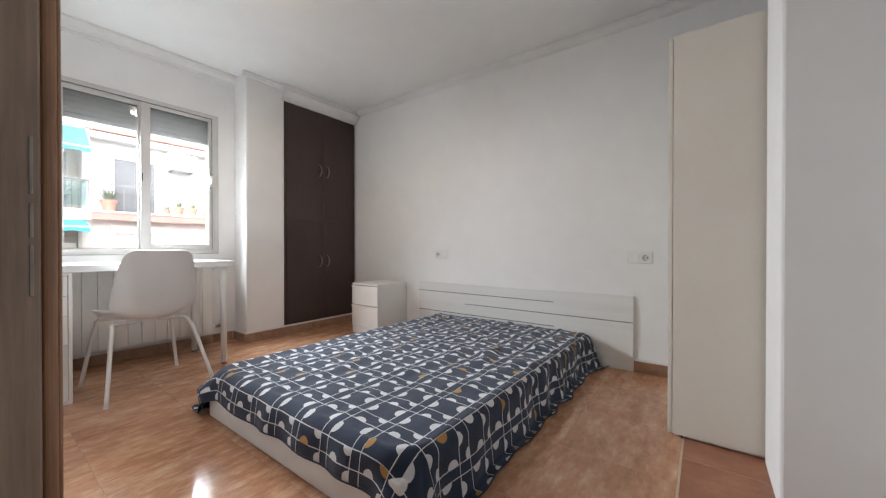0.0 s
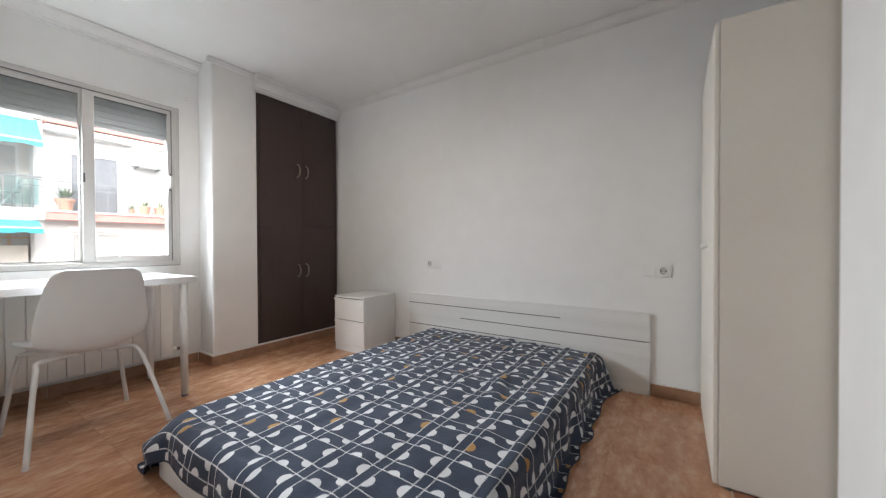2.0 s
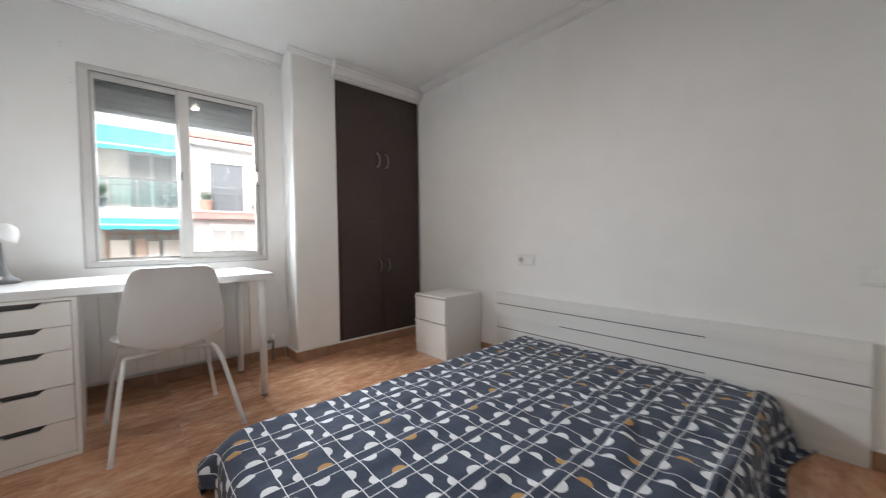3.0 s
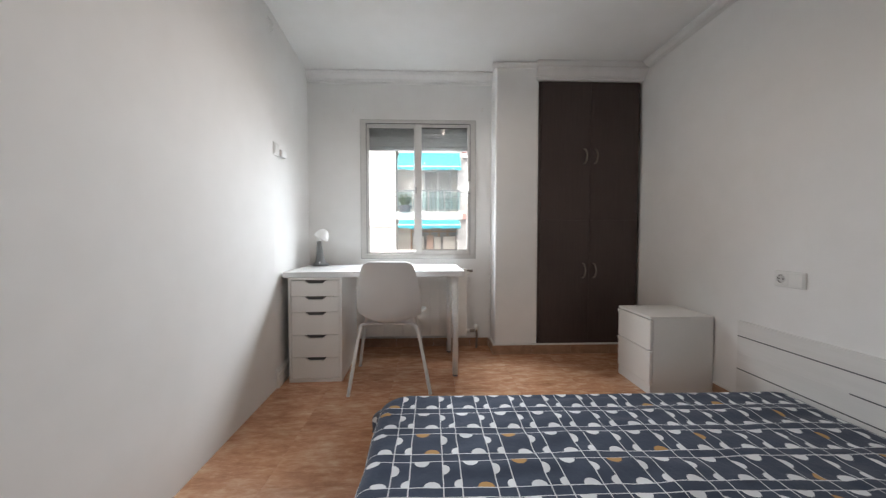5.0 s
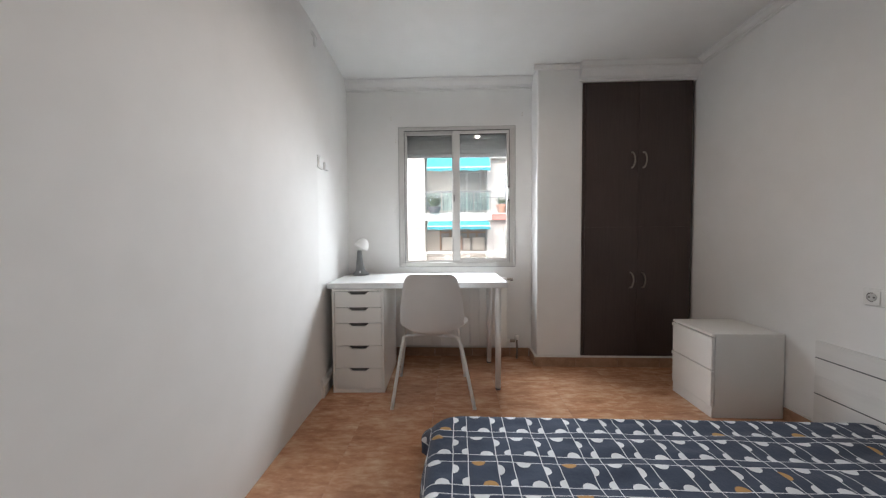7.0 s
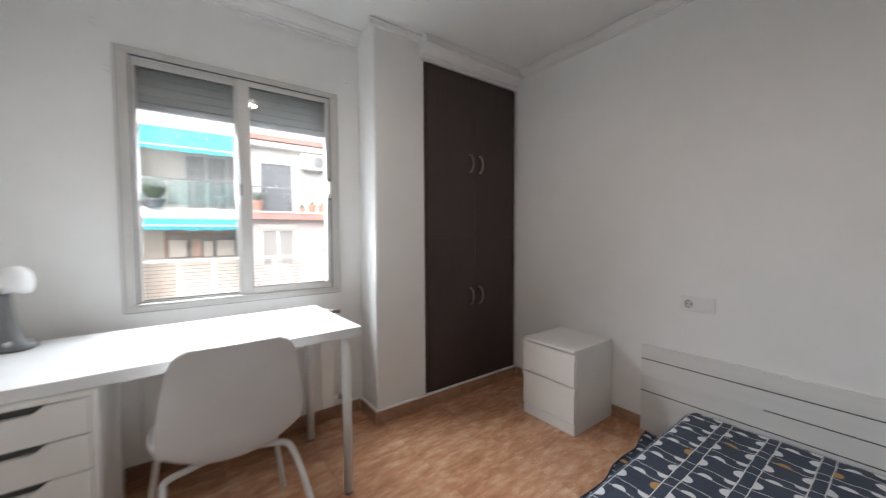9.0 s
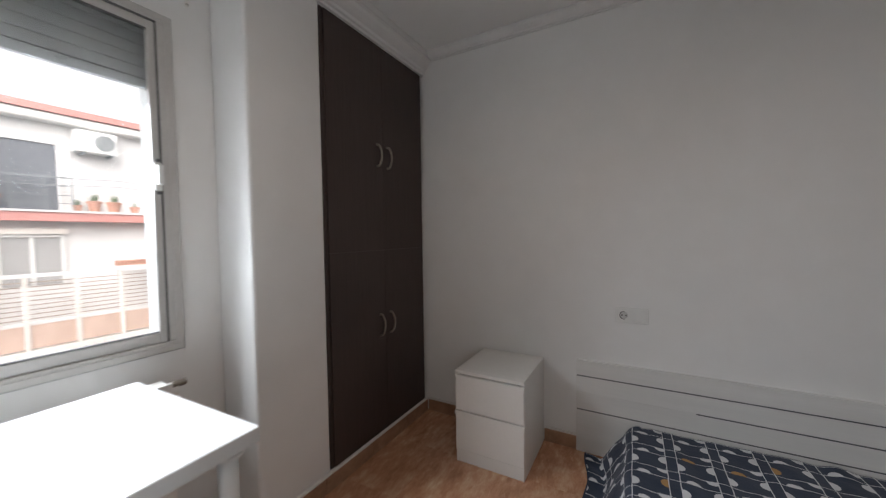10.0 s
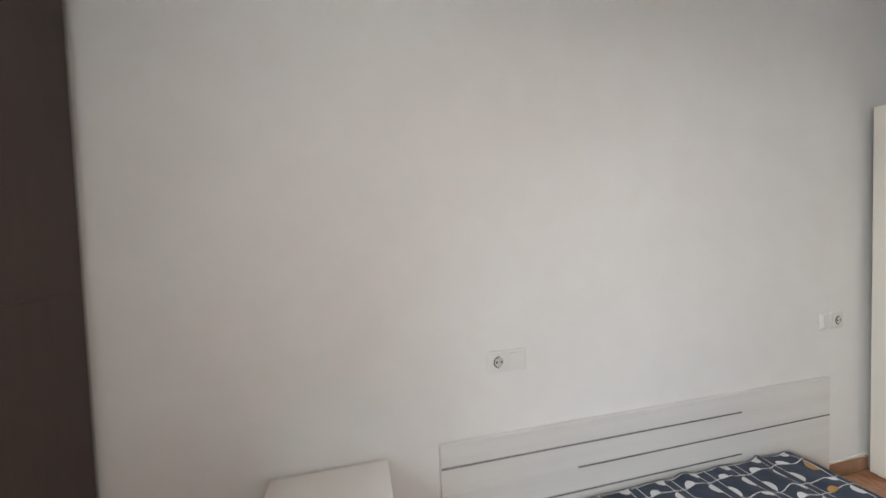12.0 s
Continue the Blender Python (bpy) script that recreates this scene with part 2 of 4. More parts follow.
    k.bump(k.math("ADD", k.math("MULTIPLY", weave, 0.08), k.math("ADD", k.math("MULTIPLY", pucker, 0.5), crease)), 0.5, 0.006)
    k.bsdf.inputs["Sheen Weight"].default_value = 0.15
    return m


M_COTTON = printed_cotton()
M_HEM = varied("navy_hem_cloth", (0.026, 0.036, 0.062), (0.040, 0.054, 0.088), 0.9, 30.0, 0.3, 0.002, fine=400.0)


def pane_glass(name, tint, veil=0.0):
    """Thin window glass: clear, with a faint mirror image and a milky film for outdoor glare."""
    m = bpy.data.materials.new(name)
    m.use_nodes = True
    t = m.node_tree
    for n in list(t.nodes):
        t.nodes.remove(n)
    out, mix = t.nodes.new("ShaderNodeOutputMaterial"), t.nodes.new("ShaderNodeMixShader")
    clear, gloss, fres = t.nodes.new("ShaderNodeBsdfTransparent"), t.nodes.new("ShaderNodeBsdfGlossy"), t.nodes.new("ShaderNodeFresnel")
    clear.inputs[0].default_value = (*tint, 1)
    gloss.inputs["Roughness"].default_value = 0.01
    fres.inputs["IOR"].default_value = 1.5
    t.links.new(fres.outputs[0], mix.inputs[0])
    t.links.new(clear.outputs[0], mix.inputs[1])
    t.links.new(gloss.outputs[0], mix.inputs[2])
    # translucent film added to imitate glare haze over the street view
    if veil:
        film, soft = t.nodes.new("ShaderNodeMixShader"), t.nodes.new("ShaderNodeBsdfTranslucent")
        veil_noise = t.nodes.new("ShaderNodeTexNoise")
        veil_noise.inputs["Scale"].default_value = 5.0
        veil_noise.inputs["Detail"].default_value = 4.0
        amount = t.nodes.new("ShaderNodeMath")
        amount.operation = "MULTIPLY"
        amount.inputs[1].default_value = 2 * veil
        soft.inputs[0].default_value = (0.9, 0.9, 0.9, 1)
        t.links.new(veil_noise.outputs["Fac"], amount.inputs[0])
        t.links.new(amount.outputs[0], film.inputs[0])
        t.links.new(mix.outputs[0], film.inputs[1])
        t.links.new(soft.outputs[0], film.inputs[2])
        t.links.new(film.outputs[0], out.inputs[0])
    else:
        t.links.new(mix.outputs[0], out.inputs[0])
    return m


M_GLASS = pane_glass("clear_window_glass", (0.93, 0.95, 0.95), 0.0035)
M_RAILGLASS = pane_glass("greenish_balcony_glass", (0.82, 0.94, 0.95))

m_glow = bpy.data.materials.new("lit_bulb_glass")
m_glow.use_nodes = True
mg = m_glow.node_tree.nodes["Principled BSDF"]
mg.inputs["Base Color"].default_value = (0.9, 0.88, 0.84, 1)
mg.inputs["Emission Color"].default_value = (1.0, 0.9, 0.76, 1)
mg.inputs["Emission Strength"].default_value = 2.4

# street side
M_FAC_WHITE = varied("white_stucco", (0.60, 0.59, 0.575), (0.70, 0.69, 0.675), 0.85, 0.7, 0.2, 0.01, fine=20.0)
M_FAC_CREAM = varied("cream_stucco", (0.64, 0.60, 0.55), (0.74, 0.70, 0.65), 0.85, 0.8, 0.2, 0.01, fine=20.0)
M_FAC_RED = varied("brick_red_band", (0.45, 0.19, 0.165), (0.54, 0.25, 0.22), 0.8, 2.0, 0.2, 0.005, fine=30.0)
M_AWNING = varied("turquoise_awning_cloth", (0.010, 0.235, 0.29), (0.022, 0.305, 0.365), 0.8, 3.0, 0.2, 0.005, fine=60.0)
M_BLIND = varied("dark_grey_roller_blind", (0.10, 0.107, 0.12), (0.14, 0.148, 0.162), 0.7, 4.0, 0.2, 0.004)
M_DARKGLASS = varied("curtained_window_pane", (0.32, 0.315, 0.30), (0.46, 0.45, 0.43), 0.3, 1.5)
M_IRON = varied("grey_iron_rail", (0.14, 0.16, 0.165), (0.22, 0.24, 0.245), 0.5, 10.0)
M_TERRA = varied("terracotta_pot", (0.42, 0.21, 0.15), (0.54, 0.29, 0.21), 0.8, 8.0, 0.2)
M_LEAF = varied("succulent_leaves", (0.05, 0.09, 0.045), (0.11, 0.16, 0.08), 0.55, 9.0)
M_BRICK = varied("pink_orange_brickwork", (0.48, 0.34, 0.27), (0.62, 0.46, 0.38), 0.85, 3.0, 0.3, 0.01, fine=25.0)
M_ACWHITE = varied("air_conditioner_enamel", (0.62, 0.62, 0.60), (0.72, 0.72, 0.70), 0.5, 4.0)
M_CURTAIN = varied("window_curtain", (0.26, 0.26, 0.255), (0.40, 0.39, 0.38), 0.9, 4.0, 0.3, 0.01, stretch=(1, 12, 1))
M_STREETWOOD = varied("brown_window_wood", (0.30, 0.18, 0.12), (0.45, 0.30, 0.2), 0.6, 4.0)
M_SLAT = varied("weathered_brown_slat", (0.26, 0.20, 0.16), (0.36, 0.29, 0.24), 0.7, 5.0)
M_ASPHALT = varied("asphalt", (0.04, 0.04, 0.042), (0.06, 0.06, 0.062), 0.9, 1.2, 0.4, 0.01)

# ---- mesh helpers ----
WORLD_OF = {}


def flush(bm, name, mat, smooth=False):
    me = bpy.data.meshes.new(name)
    bm.normal_update()
    bm.to_mesh(me)
    bm.free()
    me.materials.append(mat)
    if smooth:
        for p in me.polygons:
            p.use_smooth = True
    return me


def thing(name, at, label, category, group="", kind=""):
    """A top-level empty at the thing's base."""
    ob = new(name)
    ob.empty_display_size = 0.05
    ob.location = at
    WORLD_OF[ob] = Matrix.Translation(at)
    return tagged(ob, label, category, group, kind)


def turn_about(ob, x, y, degrees):
    """Turns a thing about an upright line."""
    p = Matrix.Translation((x, y, 0))
    ob.matrix_basis = p @ Matrix.Rotation(radians(degrees), 4, "Z") @ p.inverted() @ ob.matrix_basis


def part(name, bm, mat, parent, label="", smooth=False):
    """One mesh, built in world metres, under a thing or a part."""
    ob = new(name, flush(bm, name, mat, smooth))
    WORLD_OF[ob] = Matrix.Identity(4)
    if parent is not None:
        ob.parent = parent
        ob.matrix_parent_inverse = WORLD_OF[parent].inverted()
    return tagged(ob, label)


def structure(name, bm, mat, label, category, smooth=False):
    ob = part(name, bm, mat, None, smooth=smooth)
    return tagged(ob, label, category, kind="structure")


def box(x0, x1, y0, y1, z0, z1, bevel=0.0, bm=None, seg=2):
    bm = bm or bmesh.new()
    made = bmesh.ops.create_cube(bm, size=1.0)["verts"]
    for v in made:
        v.co = Vector(((x0 + x1) / 2 + v.co.x * (x1 - x0), (y0 + y1) / 2 + v.co.y * (y1 - y0), (z0 + z1) / 2 + v.co.z * (z1 - z0)))
    if bevel:
        edges = list({e for v in made for e in v.link_edges})
        bmesh.ops.bevel(bm, geom=edges, offset=bevel, segments=seg, affect="EDGES", profile=0.5)
    return bm


def rod(p, q, r, r2=None, n=16, bm=None):
    """A cylinder or cone from p to q."""
    bm = bm or bmesh.new()
    p, q = Vector(p), Vector(q)
    d = q - p
    m = Matrix.Translation((p + q) / 2) @ d.to_track_quat("Z", "Y").to_matrix().to_4x4()
    bmesh.ops.create_cone(bm, cap_ends=True, segments=n, radius1=r, radius2=r if r2 is None else r2, depth=d.length, matrix=m)
    return bm


def lathe(profile, at, n=24, bm=None):
    """A turned shape: profile of (radius, height)."""
    bm = bm or bmesh.new()
    rings = []
    for r, h in profile:
        rings.append([bm.verts.new((at[0] + r * math.cos(2 * math.pi * i / n), at[1] + r * math.sin(2 * math.pi * i / n), at[2] + h)) for i in range(n)])
    for a, b in zip(rings, rings[1:]):
        for i in range(n):
            bm.faces.new((a[i], a[(i + 1) % n], b[(i + 1) % n], b[i]))
    bm.faces.new(rings[0][::-1])
    bm.faces.new(rings[-1])
    return bm


def smooth_path(points, steps=6):
    """A Catmull-Rom line through the points."""
    p = [Vector(a) for a in points]
    p = [p[0] * 2 - p[1]] + p + [p[-1] * 2 - p[-2]]
    out = []
    for i in range(1, len(p) - 2):
        for s in range(steps):
            t = s / steps
            a, b, c, d = p[i - 1], p[i], p[i + 1], p[i + 2]
            out.append(0.5 * ((2 * b) + (c - a) * t + (2 * a - 5 * b + 4 * c - d) * t * t + (3 * b - a - 3 * c + d) * t ** 3))
    out.append(p[-2])
    return out


def tube(points, r, n=10, bm=None, flat=1.0):
    """A pipe along the points."""
    bm = bm or bmesh.new()
    pts = [Vector(a) for a in points]
    rings = []
    up = None
    for i, p in enumerate(pts):
        d = (pts[min(i + 1, len(pts) - 1)] - pts[max(i - 1, 0)]).normalized()
        if up is None:
            up = d.orthogonal().normalized()
        up = (up - d * up.dot(d)).normalized()
        side = d.cross(up)
        rings.append([bm.verts.new(p + r * (math.cos(2 * math.pi * k / n) * up + flat * math.sin(2 * math.pi * k / n) * side)) for k in range(n)])
    for a, b in zip(rings, rings[1:]):
        for k in range(n):
            bm.faces.new((a[k], a[(k + 1) % n], b[(k + 1) % n], b[k]))
    bm.faces.new(rings[0][::-1])
    bm.faces.new(rings[-1])
    bmesh.ops.recalc_face_normals(bm, faces=bm.faces[:])
    return bm


def prism(outline, z0, z1, bm=None):
    """An upright block over a plan outline."""
    bm = bm or bmesh.new()
    low = [bm.verts.new((x, y, z0)) for x, y in outline]
    top = [bm.verts.new((x, y, z1)) for x, y in outline]
    n = len(outline)
    for i in range(n):
        bm.faces.new((low[i], low[(i + 1) % n], top[(i + 1) % n], top[i]))
    bm.faces.new(low[::-1])
    bm.faces.new(top)
    bmesh.ops.recalc_face_normals(bm, faces=bm.faces[:])
    return bm


def sweep(profile, start, end, out, bm=None):
    """A moulding: profile of (out, down) run from start to end; out is the way it stands off the wall."""
    bm = bm or bmesh.new()
    out = Vector(out)
    rows = []
    for p in (Vector(start), Vector(end)):
        rows.append([bm.verts.new(p + out * a + Vector((0, 0, -b))) for a, b in profile])
    n = len(profile)
    for i in range(n):
        bm.faces.new((rows[0][i], rows[0][(i + 1) % n], rows[1][(i + 1) % n], rows[1][i]))
    bm.faces.new(rows[0][::-1])
    bm.faces.new(rows[1])
    bmesh.ops.recalc_face_normals(bm, faces=bm.faces[:])
    return bm


def turned_off_shadow(ob):
    ob.visible_shadow = False
    return ob


# ---- plan ----
NORTH, WEST, PIER, CLOSET, CEIL = 2.853, -3.0, -2.771, -2.764, 2.40
EAST, COLUMN = 1.05, 0.69
PIER_Y, CLOSET_Y0, CLOSET_Y1 = 1.624, 1.980, 2.826
WIN_Y0, WIN_Y1, WIN_Z0, WIN_Z1 = 0.482, 1.482, 0.797, 2.005
DOOR_X0, DOOR_X1, DOOR_Z = -0.30, 0.64, 2.03
SOUTH_LINE = ((-3.0, 0.02), (-2.15, 0.088), (-0.43, 0.132))


def build_walls():
    # window wall, in four pieces round the opening
    bm = box(WEST - 0.26, WEST, -0.3, WIN_Y0, 0, CEIL)
    box(WEST - 0.26, WEST, WIN_Y1, NORTH + 0.2, 0, CEIL, bm=bm)
    box(WEST - 0.26, WEST, WIN_Y0, WIN_Y1, 0, WIN_Z0, bm=bm)
    box(WEST - 0.26, WEST, WIN_Y0, WIN_Y1, WIN_Z1, CEIL, bm=bm)
    structure("wall_west", bm, M_WALL, "white painted plaster wall round the window", "wall")
    structure("wall_north", box(WEST - 0.0, EAST + 0.2, NORTH, NORTH + 0.2, 0, CEIL), M_WALL, "plain white painted wall behind the bed", "wall")
    # pier and the box above the closet
    bm = box(WEST + 0.001, PIER, PIER_Y, CLOSET_Y0, 0, CEIL, 0.012)
    structure("wall_pier", bm, M_WALL, "white plastered pier between window and closet", "wall")
    bm = box(WEST + 0.001, PIER, CLOSET_Y0, NORTH - 0.001, 2.262, CEIL)
    box(WEST + 0.001, PIER, CLOSET_Y0, NORTH - 0.001, 0, 0.083, bm=bm)
    box(PIER, PIER + 0.068, CLOSET_Y0 - 0.03, NORTH - 0.001, 2.3555, CEIL - 0.001, bm=bm)
    structure("wall_over_closet", bm, M_WALL, "white plaster above and below the closet doors", "wall")
    # south wall, slightly out of square, with the doorway
    (ax, ay), (bx, by), (cx, cy) = SOUTH_LINE
    fy, dx = 0.190, DOOR_X0 - 0.035
    bm = prism([(ax, ay), (bx, by), (cx, cy), (cx + 0.01, fy), (dx, fy), (dx, -0.02), (ax, -0.3)], 0, CEIL)
    prism([(dx, fy), (DOOR_X1 + 0.035, fy), (DOOR_X1 + 0.035, -0.02), (dx, -0.02)], DOOR_Z + 0.035, CEIL, bm)
    prism([(DOOR_X1 + 0.035, fy), (EAST, fy), (EAST, -0.02), (DOOR_X1 + 0.035, -0.02)], 0, CEIL, bm)
    structure("wall_south", bm, M_WALL, "plain white painted wall beside the desk", "wall")
    structure("wall_east", box(EAST, EAST + 0.15, -1.5, NORTH, 0, CEIL), M_WALL, "plain white painted wall by the doorway", "wall")
    structure("wall_column", box(COLUMN, EAST - 0.001, 1.68, 2.0, 0, CEIL, 0.01), M_WALL, "white plastered wall end beside the wardrobe", "wall")
    # the hall behind the doorway
    bm = box(-0.6, -0.5, -1.5, -0.021, 0, CEIL)
    box(-0.6, EAST + 0.15, -1.6, -1.501, 0, CEIL, bm=bm)
    structure("wall_hall", bm, M_WALL, "white painted walls of the hall", "wall")
    structure("ceiling", box(WEST - 0.26, EAST + 0.2, -1.6, NORTH + 0.2, CEIL, CEIL + 0.2), M_CEIL, "flat matt white plaster ceiling", "ceiling")


CROWN_PROFILE = ((0, 0), (0.075, 0), (0.075, 0.012), (0.066, 0.016), (0.058, 0.030), (0.040, 0.046), (0.026, 0.056), (0.022, 0.068), (0.010, 0.072), (0.010, 0.084), (0, 0.086))
SLIM_PROFILE = ((0, 0), (0.03, 0), (0.03, 0.010), (0.022, 0.014), (0.014, 0.030), (0.008, 0.034), (0, 0.036))


def build_crown():
    z = CEIL - 0.001
    structure("crown_moulding_window", sweep(CROWN_PROFILE, (WEST, 0.02, z), (WEST, PIER_Y, z), (1, 0, 0)), M_CROWN, "white plaster crown moulding above the window", "moulding")
    structure("crown_moulding_pier", sweep(SLIM_PROFILE, (PIER, PIER_Y - 0.03, z - 0.003), (PIER, CLOSET_Y0 - 0.031, z - 0.003), (1, 0, 0)), M_CROWN, "slim white plaster moulding on the pier", "moulding")
    wide = tuple((a * 1.05, b * 1.06) for a, b in CROWN_PROFILE)
    structure("crown_moulding_closet", sweep(wide, (PIER + 0.0005, CLOSET_Y0 - 0.03, 2.355), (PIER + 0.0005, NORTH - 0.001, 2.355), (1, 0, 0)), M_CROWN, "white plaster cornice on top of the closet", "moulding")
    structure("crown_moulding_north", sweep(tuple((a * 0.66, b * 0.66) for a, b in CROWN_PROFILE), (PIER, NORTH, z), (EAST, NORTH, z), (0, -1, 0)), M_CROWN, "white plaster crown moulding along the bed wall", "moulding")


def build_window():
    win = thing("window_1", (WEST, 0.982, WIN_Z0), "two-pane sliding window with grey-white aluminium frame", "window", kind="structure")
    y0, y1, z0, z1 = WIN_Y0 - 0.0, WIN_Y1 + 0.0, WIN_Z0, WIN_Z1
    xin, xout = WEST + 0.008, WEST - 0.075
    w = 0.042
    for name, b in (("frame_bottom", (xout, xin, y0, y1, z0, z0 + 0.03)), ("frame_head", (xout, xin, y0, y1, z1 - 0.03, z1)),
                    ("frame_jamb", (xout, xin, y0, y0 + w, z0 + 0.03, z1 - 0.03)), ("frame_jamb", (xout, xin, y1 - w, y1, z0 + 0.03, z1 - 0.03))):
        part(name, box(*b, 0.004), M_ALU, win)
    # thin inner lip round the frame
    for b in ((xin, xin + 0.006, y0 - 0.004, y1 + 0.002, z0 - 0.004, z0 + 0.018), (xin, xin + 0.006, y0 - 0.004, y1 + 0.002, z1 - 0.024, z1 - 0.004),
              (xin, xin + 0.006, y0 - 0.004, y0 + 0.016, z0 + 0.018, z1 - 0.024), (xin, xin + 0.006, y1 - 0.020, y1 + 0.002, z0 + 0.018, z1 - 0.024)):
        part("cover_strip", box(*b, 0.002), M_ALU, win)

    # dark joints between frame and sashes; grey strips painted as shadow line against the plaster
    for b in ((y0 + w, y1 - w, z1 - 0.035, z1 - 0.030), (y0 + w, y0 + w + 0.004, z0 + 0.03, z1 - 0.035), (y1 - w - 0.004, y1 - w, z0 + 0.03, z1 - 0.035)):
        part("frame_joint", box(xin - 0.012, xin - 0.001, *b), M_GASKET, win)
    for b in ((y0 - 0.009, y1 + 0.007, z1 - 0.004, z1 + 0.002), (y0 - 0.009, y0 - 0.004, z0 - 0.004, z1 - 0.004), (y1 + 0.002, y1 + 0.007, z0 - 0.004, z1 - 0.004), (y0 - 0.009, y1 + 0.007, z0 - 0.009, z0 - 0.004)):
        part("sealant", box(WEST - 0.001, WEST + 0.003, *b), M_SEAM_SHADE, win, "grey strip painted as the shadow line round the frame")

    def sash(ya, yb, x, stile_a, stile_b, low):
        s = part("sash", box(x - 0.012, x + 0.012, ya, ya + stile_a, z0 + 0.03, z1 - 0.03, 0.003), M_ALU, win)
        part("stile", box(x - 0.012, x + 0.012, yb - stile_b, yb, z0 + 0.03, z1 - 0.03, 0.003), M_ALU, s)
        part("rail", box(x - 0.011, x + 0.011, ya + stile_a, yb - stile_b, z0 + 0.03, z0 + low, 0.003), M_ALU, s)
        part("rail", box(x - 0.011, x + 0.011, ya + stile_a, yb - stile_b, z1 - 0.062, z1 - 0.03, 0.003), M_ALU, s)
        for (a, b, c, d) in ((ya + stile_a, yb - stile_b, z0 + low, z0 + low + 0.004), (ya + stile_a, yb - stile_b, z1 - 0.066, z1 - 0.062)):
            part("gasket", box(x - 0.006, x + 0.0085, a, b, c, d), M_GASKET, s)
        turned_off_shadow(part("pane", box(x - 0.002, x + 0.002, ya + stile_a - 0.004, yb - stile_b + 0.004, z0 + low - 0.002, z1 - 0.060), M_GLASS, s))
        return s

    sash(y0 + w - 0.004, 0.985, WEST - 0.045, 0.024, 0.045, 0.040)
    s = sash(0.950, y1 - w + 0.004, WEST - 0.012, 0.060, 0.030, 0.066)
    part("latch_plate", box(WEST + 0.0005, WEST + 0.010, y1 - 0.066, y1 - 0.044, 1.375, 1.475, 0.003), M_SOCKET, s)
    part("latch_grip", box(WEST + 0.010, WEST + 0.034, y1 - 0.064, y1 - 0.046, 1.395, 1.465, 0.005), M_SOCKET, s, "white plastic latch")
    part("latch_screw", rod((WEST + 0.009, y1 - 0.055, 1.367), (WEST + 0.002, y1 - 0.055, 1.367), 0.006), M_GASKET, s)
    part("latch_screw", rod((WEST + 0.009, y1 - 0.055, 1.483), (WEST + 0.002, y1 - 0.055, 1.483), 0.006), M_GASKET, s)
    part("pull_dimple", box(WEST - 0.001, WEST + 0.002, 0.953, 0.963, 1.36, 1.42, 0.001), M_GASKET, s)
    # roller shutter let down a quarter
    sh = thing("roller_shutter", (WEST - 0.11, 0.98, 1.76), "grey plastic roller shutter let down a quarter", "shutter")
    z = 1.762
    part("end_bar", box(WEST - 0.118, WEST - 0.100, y0 + 0.01, y1 - 0.01, z, z + 0.034, 0.003), M_SHUTTER, sh)
    for q in (0.72, 1.22):
        part("stopper", rod((WEST - 0.098, q, z + 0.02), (WEST - 0.090, q, z + 0.02), 0.009), M_SHUTTER, sh)
    # unseen sheet added to stop light leaking between the slats
    part("backing", box(WEST - 0.122, WEST - 0.1165, y0 + 0.01, y1 - 0.01, z + 0.03, 2.10), M_SHUTTER, sh)
    z += 0.036
    while z < 2.06:
        part("slat", box(WEST - 0.115, WEST - 0.103, y0 + 0.01, y1 - 0.01, z, z + 0.040, 0.002, seg=1), M_SHUTTER, sh)
        z += 0.0408


def build_closet():
    c = thing("built_in_closet", (CLOSET, 2.4, 0.083), "dark brown painted built-in closet with four doors", "closet")
    x0, x1 = PIER - 0.02, CLOSET
    mid_y, mid_z = 2.412, 1.122
    part("carcass", box(WEST + 0.002, x0 - 0.001, CLOSET_Y0 + 0.001, CLOSET_Y1, 0.084, 2.261), M_CLOSET, c)
    part("frame_strip", box(x0, x1 - 0.0065, CLOSET_Y0, CLOSET_Y0 + 0.018, 0.085, 2.258, 0.002), M_CLOSET, c)
    part("frame_strip", box(x0, x1 - 0.006, CLOSET_Y1 - 0.02, CLOSET_Y1, 0.085, 2.258, 0.002), M_CLOSET, c)
    for lo, hi in ((0.088, mid_z - 0.0003), (mid_z + 0.0003, 2.255)):
        for a, b, handle in ((CLOSET_Y0 + 0.02, mid_y - 0.0006, mid_y - 0.045), (mid_y + 0.0006, CLOSET_Y1 - 0.022, mid_y + 0.045)):
            d = part("door", box(x0, x1, a, b, lo, hi, 0.0007, seg=1), M_CLOSET, c)
            zc = 1.648 if lo > 1 else 0.700
            pts = [(x1 - 0.001, handle - 0.008, zc - 0.060), (x1 + 0.016, handle - 0.003, zc - 0.054), (x1 + 0.024, handle + 0.006, zc - 0.02), (x1 + 0.024, handle + 0.006, zc + 0.02), (x1 + 0.016, handle - 0.003, zc + 0.054), (x1 - 0.001, handle - 0.008, zc + 0.060)]
            part("handle", tube(smooth_path(pts, 5), 0.0062, 10), M_CHROME, d, "curved brushed nickel handle", smooth=True)


